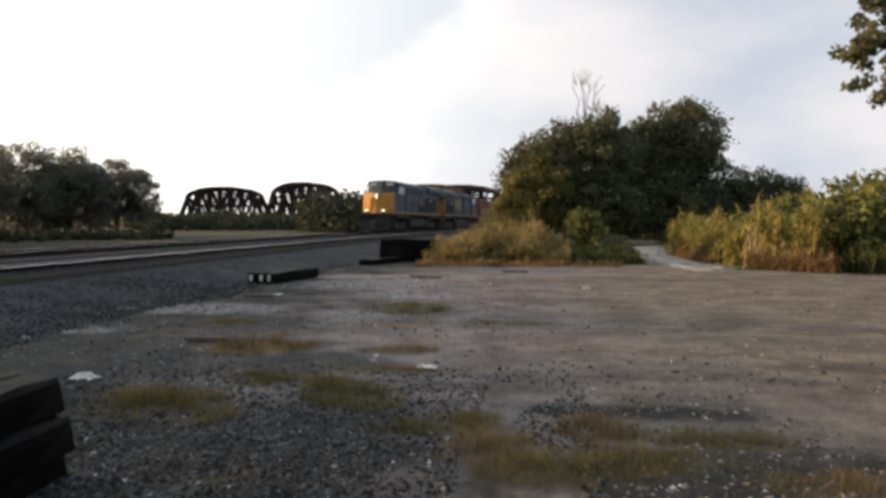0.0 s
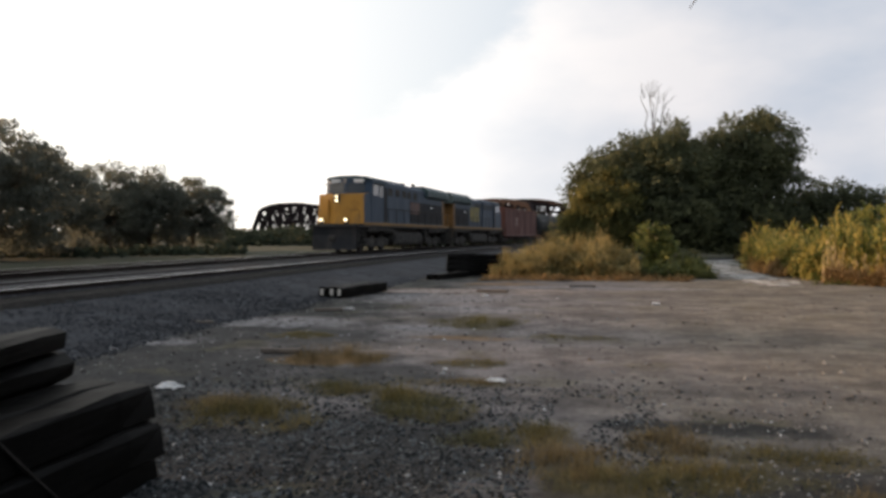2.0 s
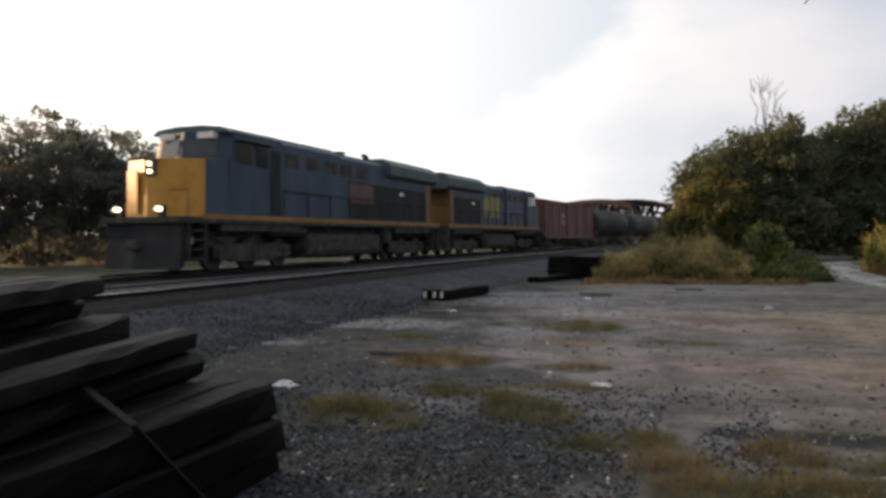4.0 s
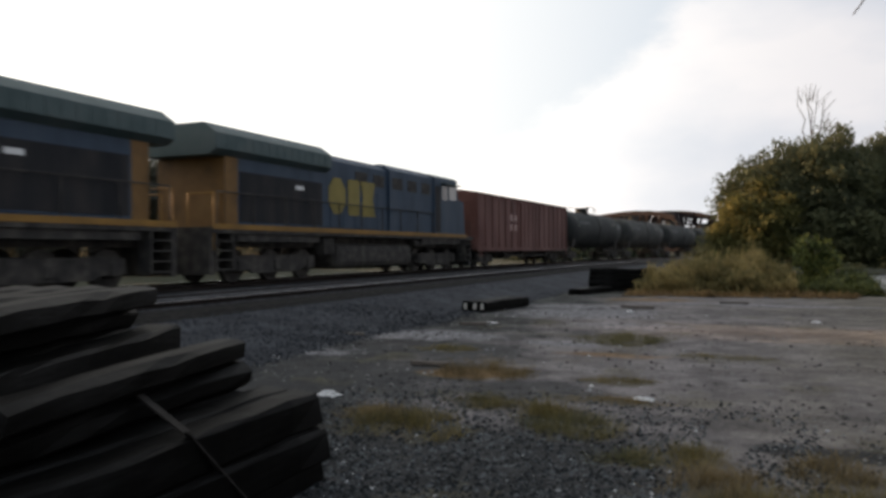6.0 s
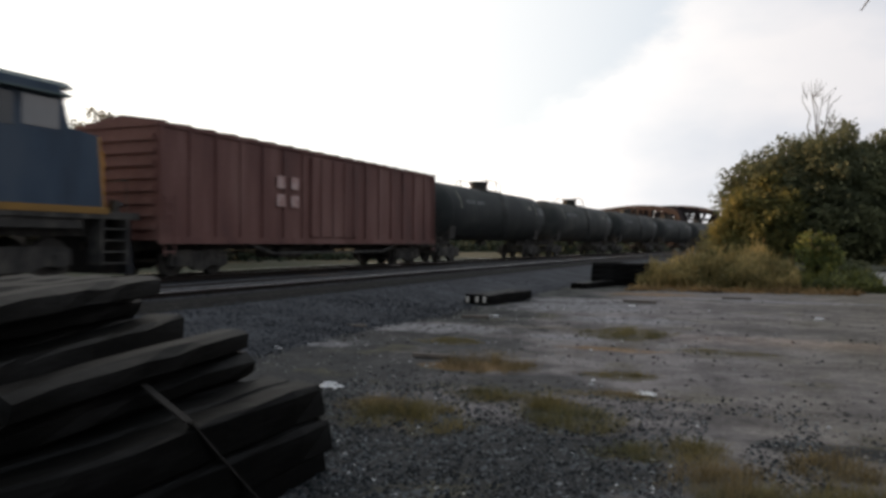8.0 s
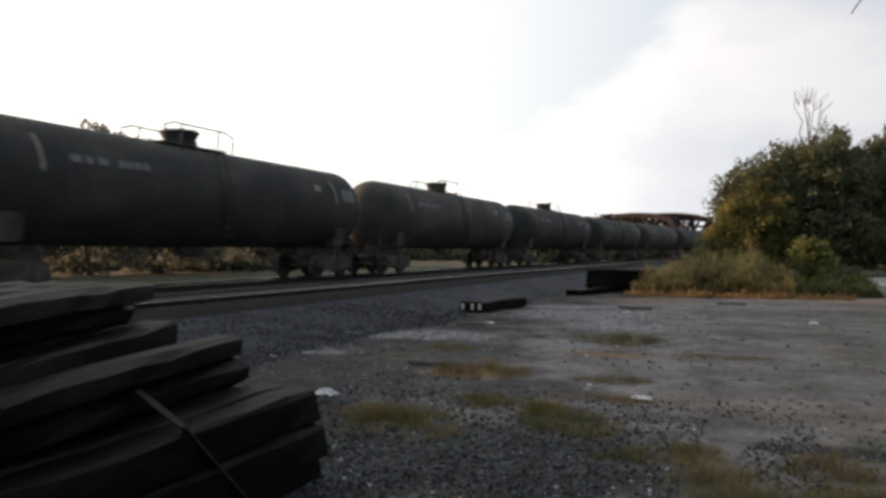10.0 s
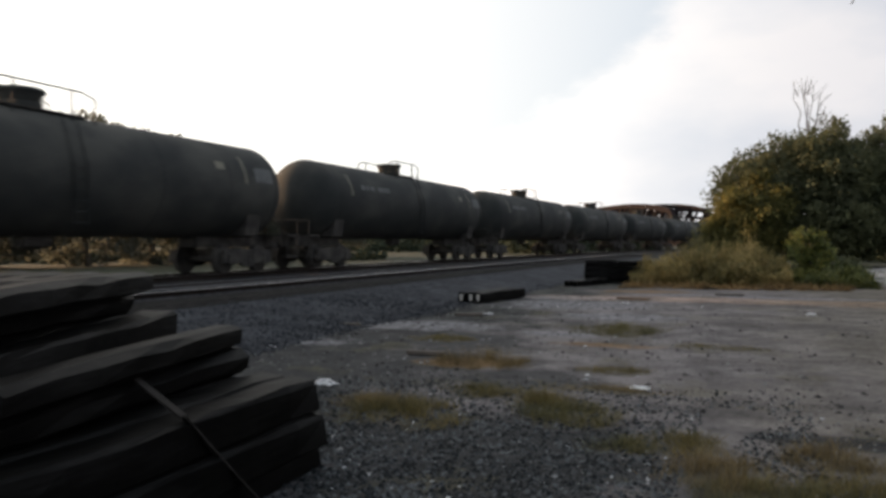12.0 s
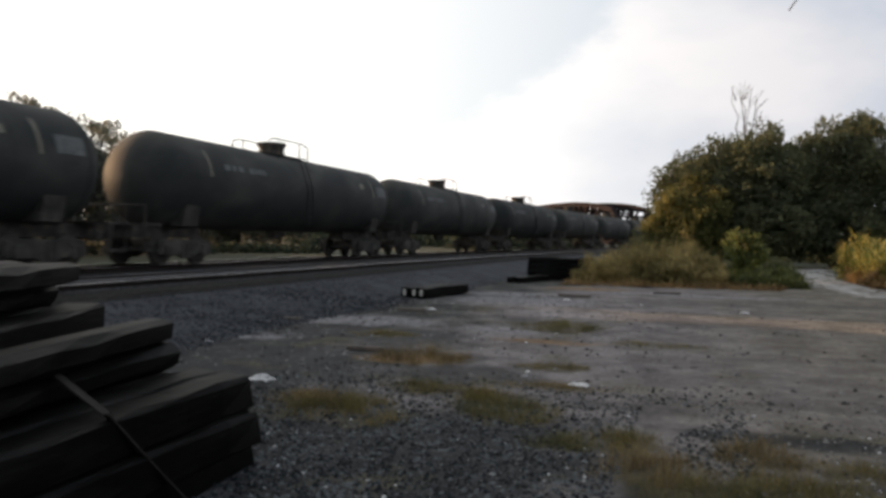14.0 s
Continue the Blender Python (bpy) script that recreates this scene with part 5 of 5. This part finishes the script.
# ---- old sleepers in piles ----
def tie_data(name, length, w, h, seed, ends=None, worn=0.2):
    rng = random.Random(seed)
    bm = bmesh.new()
    n = 7
    rings = []
    for i in range(n + 1):
        y = -length / 2 + length * i / n
        j = 0.012 if 0 < i < n else 0.02
        rings.append([bm.verts.new((sx * (w / 2) + rng.uniform(-j, j), y + (rng.uniform(-0.02, 0.02) if i in (0, n) else 0), sz * (h / 2) + rng.uniform(-j, j)))
                      for sx, sz in ((-1, worn - 1), (worn - 1, -1), (1 - worn, -1), (1, worn - 1), (1, 1 - worn), (1 - worn, 1), (worn - 1, 1), (-1, 1 - worn))])
    for a, b in zip(rings, rings[1:]):
        for i in range(8):
            bm.faces.new((a[i], a[(i + 1) % 8], b[(i + 1) % 8], b[i]))
    bm.faces.new(rings[0])
    bm.faces.new(rings[-1][::-1])
    bmesh.ops.recalc_face_normals(bm, faces=bm.faces[:])
    for f in bm.faces:
        if len(f.verts) == 8 and ends and f.calc_center_median().y < 0:
            f.material_index = 1
    return mesh_of(name, bm, [M_TIE, ends] if ends else M_TIE)


SHORT = tie_data("railway_tie", 2.1, 0.25, 0.215, 77)
TIE_MESHES = [tie_data("railway_tie", 2.6, 0.25, 0.215, i) for i in range(5)]


def tie(at, yaw, label, group, me, roll=0, pitch=0):
    o = new("railway_tie", me)
    o.matrix_basis = pose(*at, pitch, roll, yaw)
    return tagged(o, label, "railway tie", group=group)


# the large pile by the camera: a squared foot, with looser layers thrown across it
rp = random.Random(7)
THICK = [tie_data("railway_tie", 2.6, 0.26, 0.25, 80 + i) for i in range(3)]
WORN = [tie_data("railway_tie", 2.5, 0.24, 0.175, 90 + i, worn=0.5) for i in range(3)]
# x of the outer far corner, y of the far end, middle height, yaw, count, meshes
LAYERS = [(-2.93, 4.62, 0.06, 2, 14, TIE_MESHES), (-2.90, 4.62, 0.255, 2, 14, THICK), (-2.97, 4.62, 0.50, 3, 14, THICK), (-3.52, 4.64, 0.718, 9, 9, WORN), (-3.60, 4.62, 0.905, 15, 1, WORN),
          (-4.24, 4.60, 0.925, 23, 6, THICK), (-4.55, 4.56, 1.118, 20, 5, WORN), (-4.44, 4.60, 1.282, 27, 4, WORN)]
for k, (px, py, z, yaw, n, meshes) in enumerate(LAYERS):
    along = Vector((-math.sin(radians(yaw)), math.cos(radians(yaw)), 0))
    aside = Vector((math.cos(radians(yaw)), math.sin(radians(yaw)), 0))
    for i in range(n):
        slip = 0.0 if i == 0 else rp.uniform(-0.14, 0.05)
        c = Vector((px, py, z)) - along * (1.3 - slip) - aside * (0.13 + 0.268 * i)
        tie((c.x, c.y, c.z + rp.uniform(-0.004, 0.004)), yaw + rp.uniform(-0.8, 0.8), "old black creosoted wooden railway tie in a pile", "ties in the large pile", rp.choice(meshes), roll=rp.uniform(-1.5, 1.5))
bm = bmesh.new()
STRAP = [(-3.48, 3.36, 0.835), (-3.33, 3.26, 0.825), (-2.915, 3.20, 0.645), (-2.865, 3.50, 0.30), (-2.82, 3.74, 0.03)]
for a, b in zip(STRAP, STRAP[1:]):
    beam(bm, a, b, 0.05, 0.012)
tagged(part("steel_strap", bm, M_STRAP), "bent steel strap lying over the tie pile", "strap")

# three with pale ends at the foot of the ballast
for i, x in enumerate((-7.06, -6.83, -6.60)):
    o = tie((x, 19.85, 0.16), -8 + rp.uniform(-1, 1), "dark railway tie with a pale sawn end", "short row of ties", tie_data("railway_tie", 2.6, 0.22, 0.26, 50 + i))
    cuboid("pale_mark", (-0.045, 0.035, -1.325, -1.30, -0.075, 0.085), M_TIE_END, o, "pale painted mark on the sawn end")
# farther stack at the edge of the brush
for k in range(4):
    for i in range(4):
        tie((-5.25 + 0.262 * (i - 1.5) * 0.5 + rp.uniform(-0.05, 0.05), 30.6 + 0.262 * (i - 1.5), 0.115 + 0.217 * k), -72 + rp.uniform(-2, 2), "old black railway tie in a low stack", "ties in the far stack", SHORT)
for i in range(2):
    tie((-6.15 + 0.27 * i, 28.2 + rp.uniform(-0.1, 0.1), 0.11), -14, "old black railway tie lying by the stack", "ties in the far stack", rp.choice(TIE_MESHES))


# ---- litter and boards ----
def litter(at, s, seed, label):
    rng = random.Random(seed)
    bm = bmesh.new()
    n = 7
    g = [[bm.verts.new(((i / n - 0.5) * s * 1.6 + rng.uniform(-0.02, 0.02), (j / n - 0.5) * s + rng.uniform(-0.02, 0.02), 0.01 + 0.5 * s * abs(rng.random() * math.cos((i / n - 0.5) * 2.6) * math.cos((j / n - 0.5) * 2.6))))
          for i in range(n + 1)] for j in range(n + 1)]
    for j in range(n):
        for i in range(n):
            bm.faces.new((g[j][i], g[j][i + 1], g[j + 1][i + 1], g[j + 1][i]))
    bmesh.ops.solidify(bm, geom=bm.faces[:], thickness=0.004)
    o = part("litter", bm, M_PAPER)
    o.location = (*at, ground_z(*at))
    tagged(o, label, "litter")


litter((-1.23, 8.37), 0.13, 1, "crumpled white paper litter on the dirt")
litter((-4.5, 7.25), 0.17, 2, "crumpled white plastic bag on the gravel")
litter((-6.94, 9.7), 0.09, 3, "small white scrap of litter on gravel")
litter((-5.6, 16.0), 0.10, 4, "small white scrap of litter on gravel")
litter((-3.3, 20.2), 0.10, 5, "small pale scrap of litter on dirt")
litter((1.0, 18.6), 0.12, 6, "small pale scrap of litter on dirt")


def board(at, yaw, l, w, label):
    bm = bmesh.new()
    box(bm, -l / 2, l / 2, -w / 2, w / 2, -0.02, 0.035, bevel=0.008)
    o = part("board", bm, M_WOOD)
    o.matrix_basis = pose(*at, ground_z(*at) + 0.03, 0, 0, yaw)
    tagged(o, label, "board")


board((-4.35, 9.7), 6, 0.55, 0.12, "short dark weathered board on gravel")
board((-5.9, 15.5), 15, 0.6, 0.14, "short dark weathered board on gravel")
board((-7.5, 12.6), 30, 0.9, 0.15, "dark weathered board on gravel")
board((-3.3, 21.5), -10, 0.9, 0.15, "dark weathered board on pale dirt")
board((-0.9, 24.0), 5, 0.8, 0.12, "dark weathered board on pale dirt")


# ---- tree by the camera, whose branches hang into view ----
def near_tree():
    rng = np.random.default_rng(9)
    e = tagged(new("tree"), "leafy tree overhanging the yard with a drooping branch", "tree")
    e.location = (8.2, 6.5, 0)
    bm = bmesh.new()
    limb(bm, (0, 0, -0.1), (0.2, 0.3, 5.2), 0.3, 0.18, rng, 4)
    part("trunk", bm, M_BARK, e)
    for p, q, r0, r1, n in (((0.1, 0.2, 3.9), (-3.5, 3.9, 5.0), 0.09, 0.035, 4), ((-3.5, 3.9, 5.0), (-3.9, 4.2, 3.2), 0.03, 0.008, 3), ((0.2, 0.3, 5.0), (-6.3, 2.0, 5.4), 0.1, 0.025, 5),
                            ((-6.3, 2.0, 5.4), (-7.05, 1.55, 4.20), 0.016, 0.010, 3), ((-7.05, 1.55, 4.20), (-7.45, 1.45, 3.80), 0.010, 0.006, 3), ((-6.7, 1.75, 4.75), (-6.55, 1.7, 4.25), 0.009, 0.005, 2)):
        bm = bmesh.new()
        limb(bm, p, q, r0, r1, rng, n)
        part("branch", bm, M_BARK, e)
    # a hanging spray, widest halfway and drawn to a tip below
    z = 3.12 + 1.9 * rng.random(130)
    left = np.interp(z, [3.1, 3.45, 3.79, 4.05, 4.32, 5.0], [-4.02, -4.30, -4.46, -4.42, -4.32, -4.15])
    c = np.column_stack([left + 0.12 + 1.5 * rng.random(130) ** 1.3 * np.clip((z - 3.05) / 0.5, 0.1, 1.0), 4.15 + 0.25 * rng.normal(size=130), z])
    up = crown_points(rng, [(0.5, 1.0, 6.5, 3.5, 3.5, 1.6)], 120)
    v, f = leaf_mesh(rng, np.concatenate([c, up]), np.concatenate([0.15 * np.ones(130), 0.6 * np.ones(120)]), 46, 0.05)
    arrays("crown", v, f, M_TREE, e)


near_tree()


# ---- movement ----
def motions():
    for thing, back, half, turned in TRAIN:
        rows = []
        for k in range(29):
            t = 0.5 * k
            y = float(np.interp(t, [a for a, _ in NOSE], [b for _, b in NOSE])) + back
            a, b = bend(y - half), bend(y + half)
            yaw = -math.degrees(math.atan2(b - a, 2 * half))
            rows.append((t, pose(TRAIN_X + (a + b) / 2, y, RAIL_Z, 0, 0, yaw + (180 if turned else 0))))
        walk(thing, rows)


motions()
